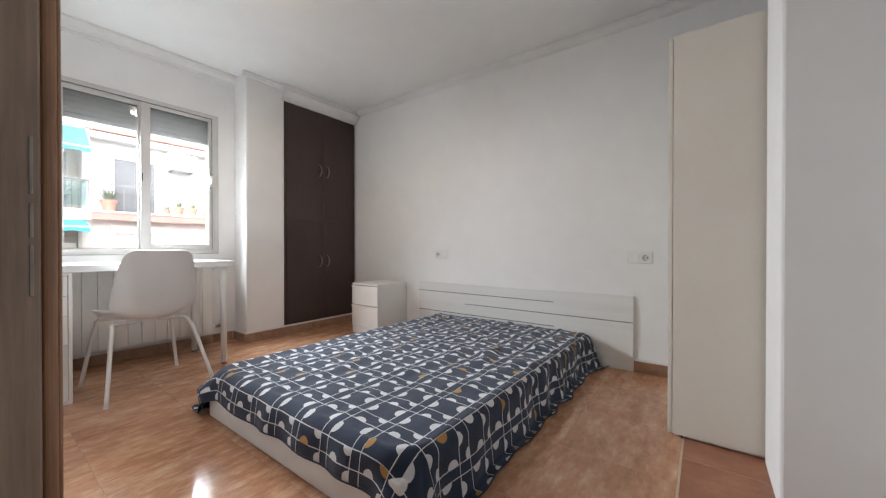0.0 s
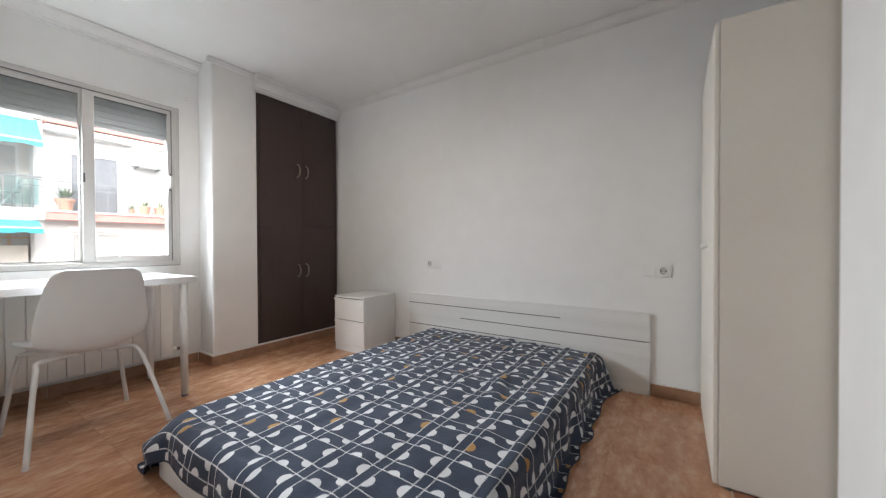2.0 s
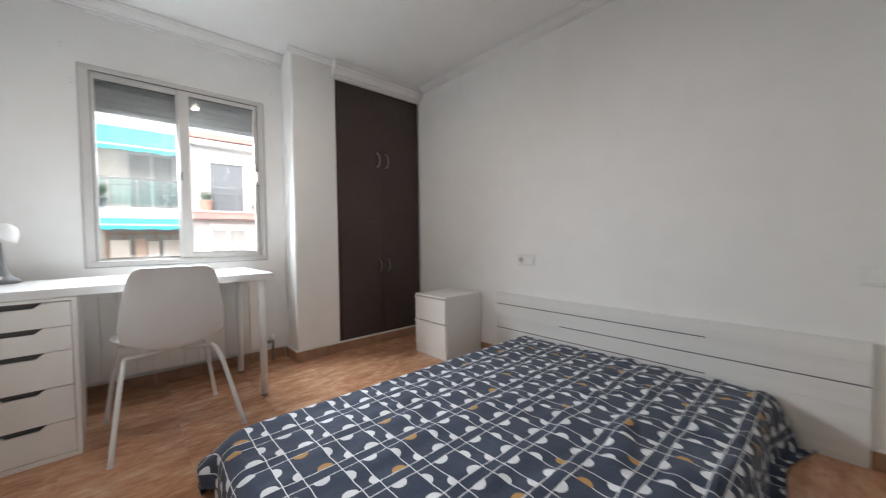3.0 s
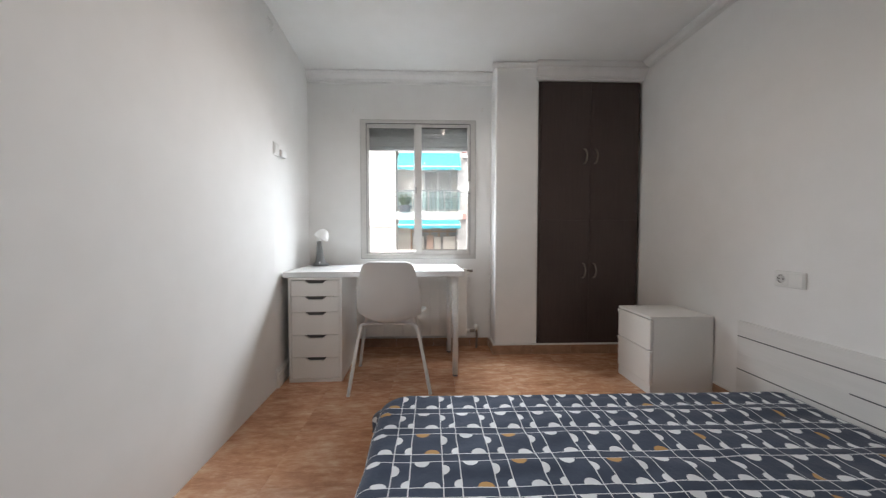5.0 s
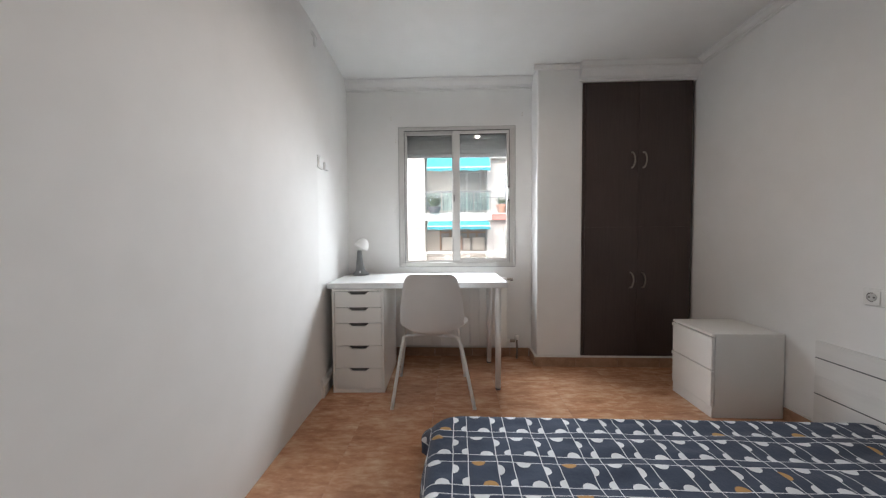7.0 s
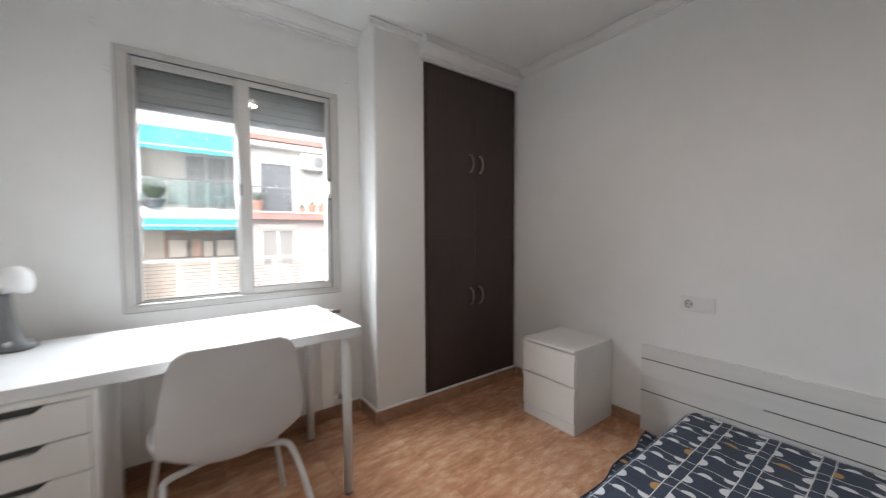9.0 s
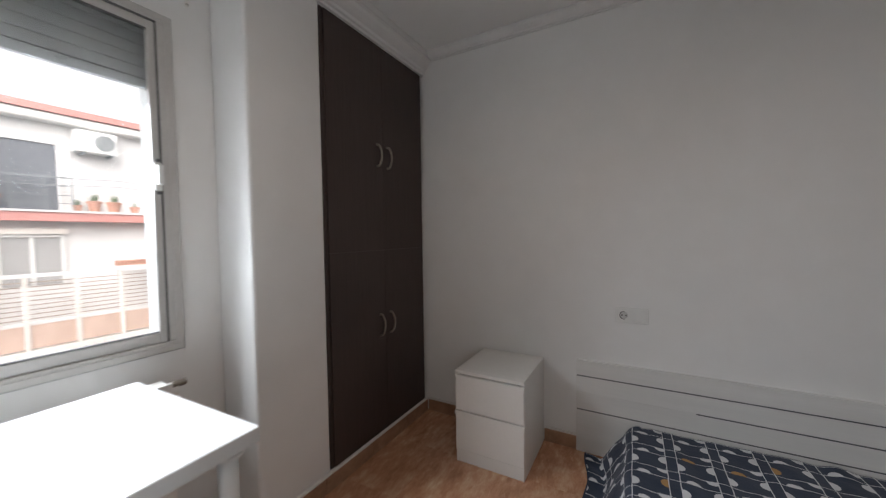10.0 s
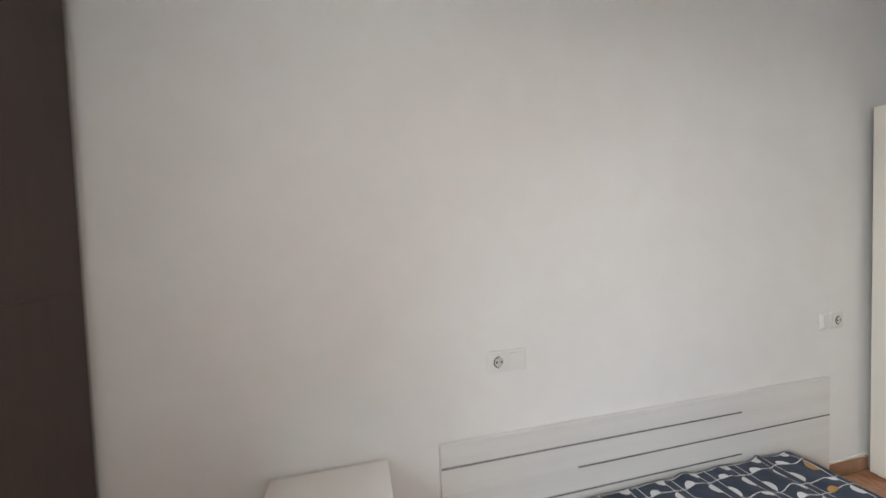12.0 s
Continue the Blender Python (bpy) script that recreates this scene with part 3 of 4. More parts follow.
def build_radiator():
    r = thing("radiator", (-2.92, 0.92, 0.0), "cream white aluminium panel radiator under the desk", "radiator")
    y = 0.450
    for i in range(12):
        a = y + 0.0795 * i
        s = part("section", box(-2.905, -2.893, a, a + 0.0765, 0.122, 0.705, 0.003), M_RAD, r)
        part("fin", box(-2.965, -2.905, a + 0.032, a + 0.042, 0.135, 0.69), M_RAD, s)
        part("cap", box(-2.960, -2.897, a + 0.006, a + 0.068, 0.686, 0.704, 0.005), M_RAD, s)
    part("header_pipe", rod((-2.93, 0.45, 0.155), (-2.93, 1.43, 0.155), 0.018), M_RAD, r)
    part("header_pipe", rod((-2.93, 0.45, 0.665), (-2.93, 1.43, 0.665), 0.018), M_RAD, r)
    v = part("valve", rod((-2.93, 1.41, 0.155), (-2.93, 1.475, 0.155), 0.013), M_CHROME, r, "chrome radiator valve")
    part("valve_knob", lathe(((0.0, 0.0), (0.018, 0.002), (0.020, 0.02), (0.016, 0.045), (0.0, 0.047)), (-2.93, 1.49, 0.165)), M_SOCKET, v, "white plastic knob", True)
    part("supply_pipe", tube(smooth_path([(-2.93, 1.49, 0.17), (-2.93, 1.492, 0.10), (-2.93, 1.49, 0.002)], 4), 0.009), M_CHROME, v)
    part("bleed_valve", rod((-2.93, 1.40, 0.685), (-2.93, 1.455, 0.685), 0.012), M_CHROME, r)
    part("bracket", box(-2.999, -2.960, 0.68, 0.70, 0.60, 0.68), M_RAD, r)
    part("bracket", box(-2.999, -2.960, 1.20, 1.22, 0.60, 0.68), M_RAD, r)


def build_desk():
    d = thing("desk", (-2.6, 0.71, 0.0), "white rectangular desk with a round leg pair", "desk")
    part("tabletop", box(-2.895, -2.291, 0.094, 1.324, 0.708, 0.746, 0.0025), M_DESK, d)
    for x in (-2.322, -2.835):
        leg = part("leg", rod((x, 1.262, 0.012), (x, 1.262, 0.7075), 0.019, 0.0225, 24), M_STEEL, d, smooth=False)
        for p in leg.data.polygons:
            p.use_smooth = len(p.vertices) == 4
        part("foot", rod((x, 1.262, 0), (x, 1.262, 0.012), 0.018, n=20), M_RUBBER, leg, "grey plastic foot")
        part("mounting_plate", rod((x, 1.262, 0.702), (x, 1.262, 0.7075), 0.036, n=24), M_STEEL, leg)
    turn_about(d, -2.30, 1.32, 1.9)


def build_drawer_unit():
    u = thing("drawer_unit", (-2.56, 0.312, 0.0), "white five-drawer unit carrying one end of the desk", "drawer unit")
    x0, x1, y0, y1 = -2.82, -2.240, 0.136, 0.486
    t = 0.016
    part("side_panel", box(x0, x1, y0, y0 + t, 0.0, 0.7065, 0.002), M_WHITE, u)
    part("side_panel", box(x0, x1, y1 - t, y1, 0.0, 0.7065, 0.002), M_WHITE, u)
    part("top_panel", box(x0, x1, y0 + t, y1 - t, 0.694, 0.7065), M_WHITE, u)
    part("back_panel", box(x0, x0 + 0.008, y0 + t, y1 - t, 0.02, 0.694), M_WHITE, u)
    part("plinth", box(x0, x1 - 0.002, y0 + t, y1 - t, 0.0, 0.022, 0.001), M_WHITE, u)
    # dark block behind the fronts paints the shade in gaps and notches
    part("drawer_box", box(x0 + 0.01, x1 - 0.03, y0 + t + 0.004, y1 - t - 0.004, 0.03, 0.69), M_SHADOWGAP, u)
    tops = [0.690, 0.581, 0.475, 0.320, 0.166]
    lows = [0.584, 0.478, 0.323, 0.169, 0.025]
    yc, a, b = 0.312, y0 + t + 0.002, y1 - t - 0.002
    for hi, lo in zip(tops, lows):
        # front with a shallow notch for the fingers at its upper edge
        outline = [(a, lo), (b, lo), (b, hi), (yc + 0.072, hi), (yc + 0.046, hi - 0.021), (yc - 0.046, hi - 0.021), (yc - 0.072, hi), (a, hi)]
        bm = bmesh.new()
        f = [bm.verts.new((x1 - 0.004, y, z)) for y, z in outline]
        g = [bm.verts.new((x1 - 0.020, y, z)) for y, z in outline]
        for i in range(8):
            bm.faces.new((f[i], f[(i + 1) % 8], g[(i + 1) % 8], g[i]))
        bm.faces.new(f)
        bm.faces.new(g[::-1])
        bmesh.ops.recalc_face_normals(bm, faces=bm.faces[:])
        part("drawer_front", bm, M_WHITE, u)
    turn_about(u, -2.240, 0.32, 1.9)


def build_chair():
    """One-piece plastic shell on bent steel legs, pushed up to the desk."""
    c = thing("desk_chair", (-2.30, 0.815, 0.0), "white plastic shell chair with white steel legs", "chair")
    # shell: a line from the seat's front edge to the top of the back, with its half width and hollow
    spine = [(-2.585, 0.402, 0.175, 0.006), (-2.560, 0.430, 0.204, 0.012), (-2.48, 0.436, 0.226, 0.026), (-2.38, 0.428, 0.236, 0.044), (-2.28, 0.419, 0.226, 0.060), (-2.195, 0.417, 0.202, 0.066),
             (-2.135, 0.438, 0.194, 0.060), (-2.106, 0.490, 0.202, 0.054), (-2.090, 0.56, 0.204, 0.046), (-2.076, 0.63, 0.195, 0.038), (-2.062, 0.705, 0.182, 0.032), (-2.050, 0.772, 0.168, 0.018), (-2.043, 0.810, 0.150, 0.007), (-2.039, 0.829, 0.118, 0.001)]
    line = smooth_path([(x, 0, z) for x, z, w, h in spine], 4)
    side = smooth_path([(w, h, 0) for x, z, w, h in spine], 4)
    bm = bmesh.new()
    rows = []
    n = 16
    for i, (p, s) in enumerate(zip(line, side)):
        q = line[min(i + 1, len(line) - 1)] - line[max(i - 1, 0)]
        nrm = Vector((-q.z, 0, q.x)).normalized() * -1
        rows.append([bm.verts.new(Vector((p.x, 0.820 + s.x * u, p.z)) - nrm * (s.y * (abs(u) ** 2.2))) for u in [k / n * 2 - 1 for k in range(n + 1)]])
    for ra, rb in zip(rows, rows[1:]):
        for k in range(n):
            bm.faces.new((ra[k], ra[k + 1], rb[k + 1], rb[k]))
    bmesh.ops.recalc_face_normals(bm, faces=bm.faces[:])
    shell = part("seat_shell", bm, M_PLASTIC, c, smooth=True)
    so = shell.modifiers.new("thickness", "SOLIDIFY")
    so.thickness, so.offset = 0.009, 0
    be = shell.modifiers.new("edge", "BEVEL")
    be.width, be.segments = 0.003, 2
    # under-seat frame and four bent legs
    part("seat_frame", tube([(-2.43, 0.70, 0.408), (-2.43, 0.93, 0.408)], 0.010), M_STEEL, c, smooth=True)
    for (fx, fy), (tx, ty) in (((-2.018, 0.578), (-2.205, 0.648)), ((-2.034, 1.084), (-2.205, 0.965)), ((-2.524, 0.552), (-2.44, 0.632)), ((-2.535, 1.038), (-2.44, 0.958))):
        cy = 0.815
        pts = [(tx + (-0.03 if tx > -2.3 else 0.03), cy + (ty - cy) * 0.25, 0.402), (tx, cy + (ty - cy) * 0.72, 0.404), (tx + (fx - tx) * 0.12, cy + (ty - cy) * 1.08, 0.400), (tx + (fx - tx) * 0.26, ty + (fy - ty) * 0.28, 0.372), (tx + (fx - tx) * 0.45, ty + (fy - ty) * 0.48, 0.29), (fx, fy, 0.006)]
        leg = part("leg", tube(smooth_path(pts, 7), 0.0105, 12), M_STEEL, c, smooth=True)
        part("foot", rod((fx, fy, 0), (fx, fy, 0.010), 0.0115, n=14), M_PLASTIC, leg)


def build_desk_lamp():
    l = thing("desk_lamp", (-2.755, 0.185, 0.748), "small table lamp with grey base and white shade", "lamp")
    x, y, z = -2.755, 0.185, 0.748
    bm = lathe(((0.055, 0.0), (0.058, 0.004), (0.057, 0.016), (0.050, 0.024), (0.040, 0.030), (0.033, 0.05), (0.028, 0.09), (0.023, 0.14), (0.019, 0.185), (0.018, 0.200)), (x, y, z), 28)
    for v in bm.verts:
        h = v.co.z - z
        v.co.y += 0.020 * max(0.0, 0.07 - h) / 0.07 * (1 if v.co.y > y else 0.2)
    part("base", bm, M_LAMPBASE, l, "grey tapered base", True)
    part("neck", rod((x, y, z + 0.2), (x, y + 0.004, z + 0.225), 0.010), M_SHADE, l)
    m = Matrix.Translation((x, y + 0.012, z + 0.222)) @ Matrix.Rotation(radians(-28), 4, "X")
    bm = lathe(((0.054, 0.0), (0.058, 0.004), (0.055, 0.022), (0.046, 0.046), (0.032, 0.066), (0.018, 0.076), (0.004, 0.079)), (0, 0, 0), 28)
    bmesh.ops.transform(bm, matrix=m, verts=bm.verts[:])
    part("shade", bm, M_SHADE, l, "white bell shade", True)
    part("switch", rod((x + 0.048, y + 0.015, z + 0.022), (x + 0.055, y + 0.017, z + 0.034), 0.006), M_SHADE, l)


def build_nightstand():
    n = thing("nightstand", (-2.164, 2.64, 0.0), "white two-drawer nightstand beside the bed", "nightstand")
    x0, x1, y0, y1, h = -2.334, -1.966, 2.440, 2.843, 0.490
    part("top_panel", box(x0, x1, y0 + 0.001, y1, h - 0.016, h, 0.0015), M_WHITE, n)
    part("side_panel", box(x0, x0 + 0.014, y0 + 0.02, y1, 0, h - 0.016, 0.001), M_WHITE, n)
    part("side_panel", box(x1 - 0.014, x1, y0 + 0.02, y1, 0, h - 0.016, 0.001), M_WHITE, n)
    part("back_panel", box(x0 + 0.014, x1 - 0.014, y1 - 0.006, y1, 0.02, h - 0.016), M_WHITE, n)
    part("plinth", box(x0 + 0.001, x1 - 0.001, y0 + 0.006, y0 + 0.02, 0.0, 0.064, 0.001), M_WHITE, n)
    # dark filling that draws the shade lines between the drawer fronts
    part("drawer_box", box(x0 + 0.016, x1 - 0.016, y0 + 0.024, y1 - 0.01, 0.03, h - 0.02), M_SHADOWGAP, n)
    for lo, hi in ((0.069, 0.273), (0.281, 0.466)):
        part("drawer_front", box(x0 + 0.001, x1 - 0.001, y0, y0 + 0.0165, lo, hi, 0.0015), M_WHITE, n)
    for z in (0.2685, 0.4625):
        for a, b in ((x0 - 0.004, x0 + 0.006), (x1 - 0.006, x1 + 0.004)):
            part("grip_end", box(a, b, y0 - 0.004, y0 + 0.0145, z - 0.014, z + 0.006, 0.001, seg=1), M_WHITE, n)


def build_bed():
    b = thing("bed", (-0.84, 1.86, 0.0), "low bed with white base and white headboard", "bed")
    x0, x1, y0, y1 = -1.52, -0.165, 0.868, 2.828
    part("base", box(x0 + 0.022, x1 - 0.015, y0 - 0.004, y1, 0.0, 0.185, 0.018, seg=3), M_MATTRESS, b)
    build_cover(x0, x1, y0, y1, 0.243)
    hx0, hx1, ya, yb = -1.786, 0.113, NORTH - 0.021, NORTH - 0.001
    # boards between the inlays
    edges = [0.0, 0.237, 0.331, 0.424, 0.510]
    h = part("headboard", box(hx0, hx1, ya, yb, 0.0, edges[1], 0.001), M_HEAD, b, "white wooden headboard with dark inlaid lines")
    for lo, hi in zip(edges[1:], edges[2:]):
        part("board", box(hx0, hx1, ya, yb, lo + 0.0005, hi, 0.001), M_HEAD, h)
    for z, a, c in ((0.424, hx0 + 0.002, -0.43), (0.331, -1.245, hx1 - 0.002), (0.237, hx0 + 0.002, -0.43)):
        part("inlay", box(a, c, ya - 0.0015, ya + 0.003, z - 0.0027, z + 0.0027), M_GROOVE, h, "dark grey line")


def build_cover(x0, x1, y0, y1, top):
    """A cotton cover thrown over the bed: flat on top, hanging to the floor on the long sides, short at the foot."""
    nu, nv = 150, 190
    side, side_east, foot = 0.285, 0.256, 0.112
    w, l = x1 - x0, y1 - y0
    us = [-side + (w + side + side_east) * i / nu for i in range(nu + 1)]
    vs = [-foot + (l + foot - 0.02) * j / nv for j in range(nv + 1)]
    r, RC = 0.045, 0.14

    def drop(a):
        """Out and down for cloth that has run a metres past the edge's start of bending."""
        if a <= 0:
            return 0.0, 0.0
        arc = r * math.pi / 2
        if a < arc:
            return r * math.sin(a / r), r * (1 - math.cos(a / r))
        return r, r + a - arc

    bm = bmesh.new()
    uvl = bm.loops.layers.uv.new("cloth")
    grid, flat = [], {}
    for i, u in enumerate(us):
        row = []
        for j, v in enumerate(vs):
            sx = -1 if u < w / 2 else 1
            du = u if sx < 0 else w - u
            a, b = RC - du, RC - v
            if a > 0 and b > 0:
                reach = math.hypot(a, b)
                nx, ny = sx * a / reach, -b / reach
            elif a > 0:
                reach, nx, ny = a, sx, 0.0
            else:
                reach, nx, ny = max(b, 0.0), 0.0, -1.0
            # the cloth rounds the mattress corner at the head as well
            c = 0.08 - (l - v)
            if c > 0 and a > 0 and sx < 0:
                reach = math.hypot(a, c)
                nx, ny = -a / reach, c / reach
            elif c > 0 and a <= 0 and b <= 0:
                reach, nx, ny = c * max(0.0, min(1.0, (0.6 * w - u) / (0.3 * w))), 0.0, 1.0
            over = reach - (RC - r)
            x, y, z = x0 + u - 0.030 * max(0.0, v / l - 0.25) * max(0.0, 1 - 2 * u / w), y0 + v, top - 0.018 * max(0.0, v / l)
            side_on = abs(nx)
            if over > 0:
                ox, dz = drop(over)
                x += nx * (ox - over)
                y += ny * (ox - over)
                z -= dz
                hang = min(1.0, dz / 0.10)
                fold = 0.0
                if sx > 0:
                    fold = side_on * (0.009 * math.sin(v * 21 + 1.4 * math.sin(v * 5.3)) + 0.016 * noise.noise(Vector((v * 6.8, u * 4.4, 0.7))) + 0.002 + 0.018 * min(1.0, max(0.0, dz - 0.08) / 0.16))
                else:
                    # the west side stands away from the bed towards its head
                    fold = side_on * (0.010 * math.sin(v * 17 + 0.8) + (0.02 + 0.088 * max(0.0, v / l) ** 1.5) * min(1.0, max(0.0, dz - 0.03) / 0.19))
                if ny < -0.5:
                    fold += 0.018 + 0.007 * math.sin(u * 24 + 2 * noise.noise(Vector((u * 3, 0, 0))))
                    z += 0.014 * noise.noise(Vector((u * 3.2, 4.0, 0))) * hang
                if a > 0 and b > 0:
                    fold += (0.075 if sx < 0 else 0.03) * hang * math.sin(2.0 * math.atan2(b, a)) ** 2
                x += nx * fold * hang
                y += ny * fold * hang
                if sx > 0 and v > l - 0.22 and side_on > 0.5:
                    x += 0.06 * (v - (l - 0.22)) / 0.22 * min(1.0, dz / 0.2)
                # cloth that meets the floor spreads outwards
                if z < 0.008:
                    spread = 0.008 - z
                    x += nx * min(spread, 0.09) * 0.8
                    y += ny * min(spread, 0.09) * 0.8
                    z = 0.007 + 0.006 * abs(math.sin(v * 19 + u * 15)) + min(0.014, spread * 0.12)
            else:
                # wrinkles on top, stronger towards the head on the east side
                rough_bit = max(0.0, min(1.0, (v - 0.35) / 0.9)) * max(0.0, min(1.0, (u - 0.35) / 0.6))
                q = Vector((u * 7.0 + 0.8 * v, v * 3.4, 0.0))
                z += 0.005 * noise.noise(q) + 0.006 * noise.noise(Vector((u * 16.0 + 2.0 * v, v * 5.0 - 3 * u, 7.0))) + 0.030 * rough_bit * max(0, noise.noise(Vector((u * 9 + v * 3, v * 6 - u * 2, 2.0))))
                z += 0.006 * math.sin(min(1, u / w) * math.pi) * math.sin(min(1, v / l) * math.pi) - 0.003
                y += 0.018 * rough_bit * noise.noise(q * 1.7)
                x += 0.010 * rough_bit * noise.noise(Vector((v * 7.0, u * 9.0, 3.0)))
            vert = bm.verts.new((x, y, z))
            flat[vert] = (x0 + u + 1.368, y0 + v - 1.127)
            row.append(vert)
        grid.append(row)
    for i in range(nu):
        for j in range(nv):
            f = bm.faces.new((grid[i][j], grid[i + 1][j], grid[i + 1][j + 1], grid[i][j + 1]))
            for loop in f.loops:
                a, c = flat[loop.vert]
                loop[uvl].uv = (a + 8 * PX, c + 8 * PY)
    edge = [v.co.copy() for v in grid[0][::-2]] + [row[0].co.copy() for row in grid[2::2]] + [v.co.copy() for v in grid[nu][2::2]]
    bm.normal_update()
    me = flush(bm, "bed_cover", M_COTTON, True)
    ob = new("bed_cover", me)
    so = ob.modifiers.new("thickness", "SOLIDIFY")
    so.thickness, so.offset = 0.004, -1
    WORLD_OF[ob] = Matrix.Identity(4)
    tagged(ob, "navy printed cotton cover with white half discs on the bed", "bed cover")
    part("hem", tube(edge, 0.0032, 6), M_HEM, ob, "plain navy stitched hem", True)


def build_sockets():
    def plate(wall_y, x, z, schuko_first, label):
        s = thing("wall_socket", (x + 0.075, wall_y, z), label, "socket")
        part("frame", box(x, x + 0.150, wall_y - 0.008, wall_y - 0.0005, z, z + 0.080, 0.004), M_SOCKET, s)
        xs = (x + 0.0395, x + 0.1105)
        a, b = xs if schuko_first else xs[::-1]
        zc = z + 0.040
        m = part("outlet", box(a - 0.030, a + 0.030, wall_y - 0.0115, wall_y - 0.008, z + 0.010, z + 0.070, 0.002), M_SOCKET, s)
        ring = bmesh.new()
        bmesh.ops.create_cone(ring, cap_ends=True, segments=28, radius1=0.0195, radius2=0.017, depth=0.004, matrix=Matrix.Translation((a, wall_y - 0.0118, zc)) @ Matrix.Rotation(radians(90), 4, "X"))
        part("well", ring, M_WELL_SHADE, m, "round outlet well, greyed for the shade of a recess")
        # dark arc on the left half paints the rim's shade
        arc = [(a + 0.0192 * math.cos(t), wall_y - 0.0125, zc + 0.0192 * math.sin(t)) for t in [radians(80 + 10 * q) for q in range(21)]]
        part("well_edge", tube(arc, 0.0022, 6), M_SHADOWGAP, m)
        # dark discs on the surface drawn for the shaded pin holes
        for dx in (-0.0095, 0.0095):
            part("pin_hole", rod((a + dx, wall_y - 0.0145, zc), (a + dx, wall_y - 0.0132, zc), 0.0042, n=10), M_SHADOWGAP, m)
        for dz in (-0.0165, 0.0165):
            part("earth_clip", box(a - 0.002, a + 0.002, wall_y - 0.0148, wall_y - 0.0130, zc + dz - 0.003, zc + dz + 0.003), M_BRASS, m)
        part("rocker", box(b - 0.030, b + 0.030, wall_y - 0.013, wall_y - 0.008, z + 0.010, z + 0.070, 0.003), M_SOCKET, s)

    plate(NORTH, -1.595, 0.735, True, "white double wall plate with socket and switch above the headboard")
    plate(NORTH, 0.074, 0.735, False, "white double wall plate with switch and socket near the wardrobe")
    # plate on the wall above the desk with an adapter plugged in
    y = 0.092
    s = thing("wall_socket", (-2.236, y, 1.508), "white wall plate with a plugged-in adapter above the desk", "socket")
    part("frame", box(-2.238, -2.154, y - 0.014, y + 0.002, 1.508, 1.590, 0.003), M_SOCKET, s)
    part("rocker", box(-2.226, -2.166, y + 0.002, y + 0.006, 1.519, 1.579, 0.002), M_SOCKET, s)
    part("adapter", box(-2.318, -2.240, y - 0.016, y + 0.018, 1.512, 1.560, 0.008), M_PLASTIC, s, "white plug-in adapter")

    k = thing("cable_hook", (-2.13, 0.092, 2.26), "small white bracket high on the wall", "bracket")
    part("plate", box(-2.175, -2.085, 0.083, 0.097, 2.312, 2.334, 0.003), M_SOCKET, k)
    part("stem", box(-2.138, -2.124, 0.086, 0.106, 2.258, 2.314, 0.003), M_SOCKET, k)


def build_curtain_hooks():
    for y, z in ((0.412, 2.081), (1.545, 2.100), (0.452, 1.890)):
        h = thing("wall_hook", (WEST, y, z), "small metal screw hook on the bare wall", "hook", "hooks round the window")
        part("plate", box(WEST - 0.0005, WEST + 0.004, y - 0.005, y + 0.005, z - 0.018, z + 0.018, 0.001), M_RAD, h)
        part("screw", rod((WEST + 0.004, y, z + 0.011), (WEST + 0.008, y, z + 0.011), 0.0035, n=8), M_BRASS, h)
        part("screw", rod((WEST + 0.004, y, z - 0.011), (WEST + 0.008, y, z - 0.011), 0.0035, n=8), M_BRASS, h)


def build_ceiling_lamp():
    x, y = -1.55, 1.25
    l = thing("ceiling_bulb", (x, y, CEIL), "small lit bulb in a flat white ceiling holder", "ceiling lamp")
    part("holder", lathe(((0.038, 0.0), (0.038, -0.007), (0.034, -0.012), (0.025, -0.016), (0.021, -0.026)), (x, y, CEIL)), M_SOCKET, l, smooth=True)
    ob = part("bulb", lathe(((0.016, -0.024), (0.022, -0.036), (0.025, -0.050), (0.022, -0.062), (0.012, -0.070), (0.003, -0.072)), (x, y, CEIL)), m_glow, l, "lit bulb", True)
    ob.visible_shadow = False


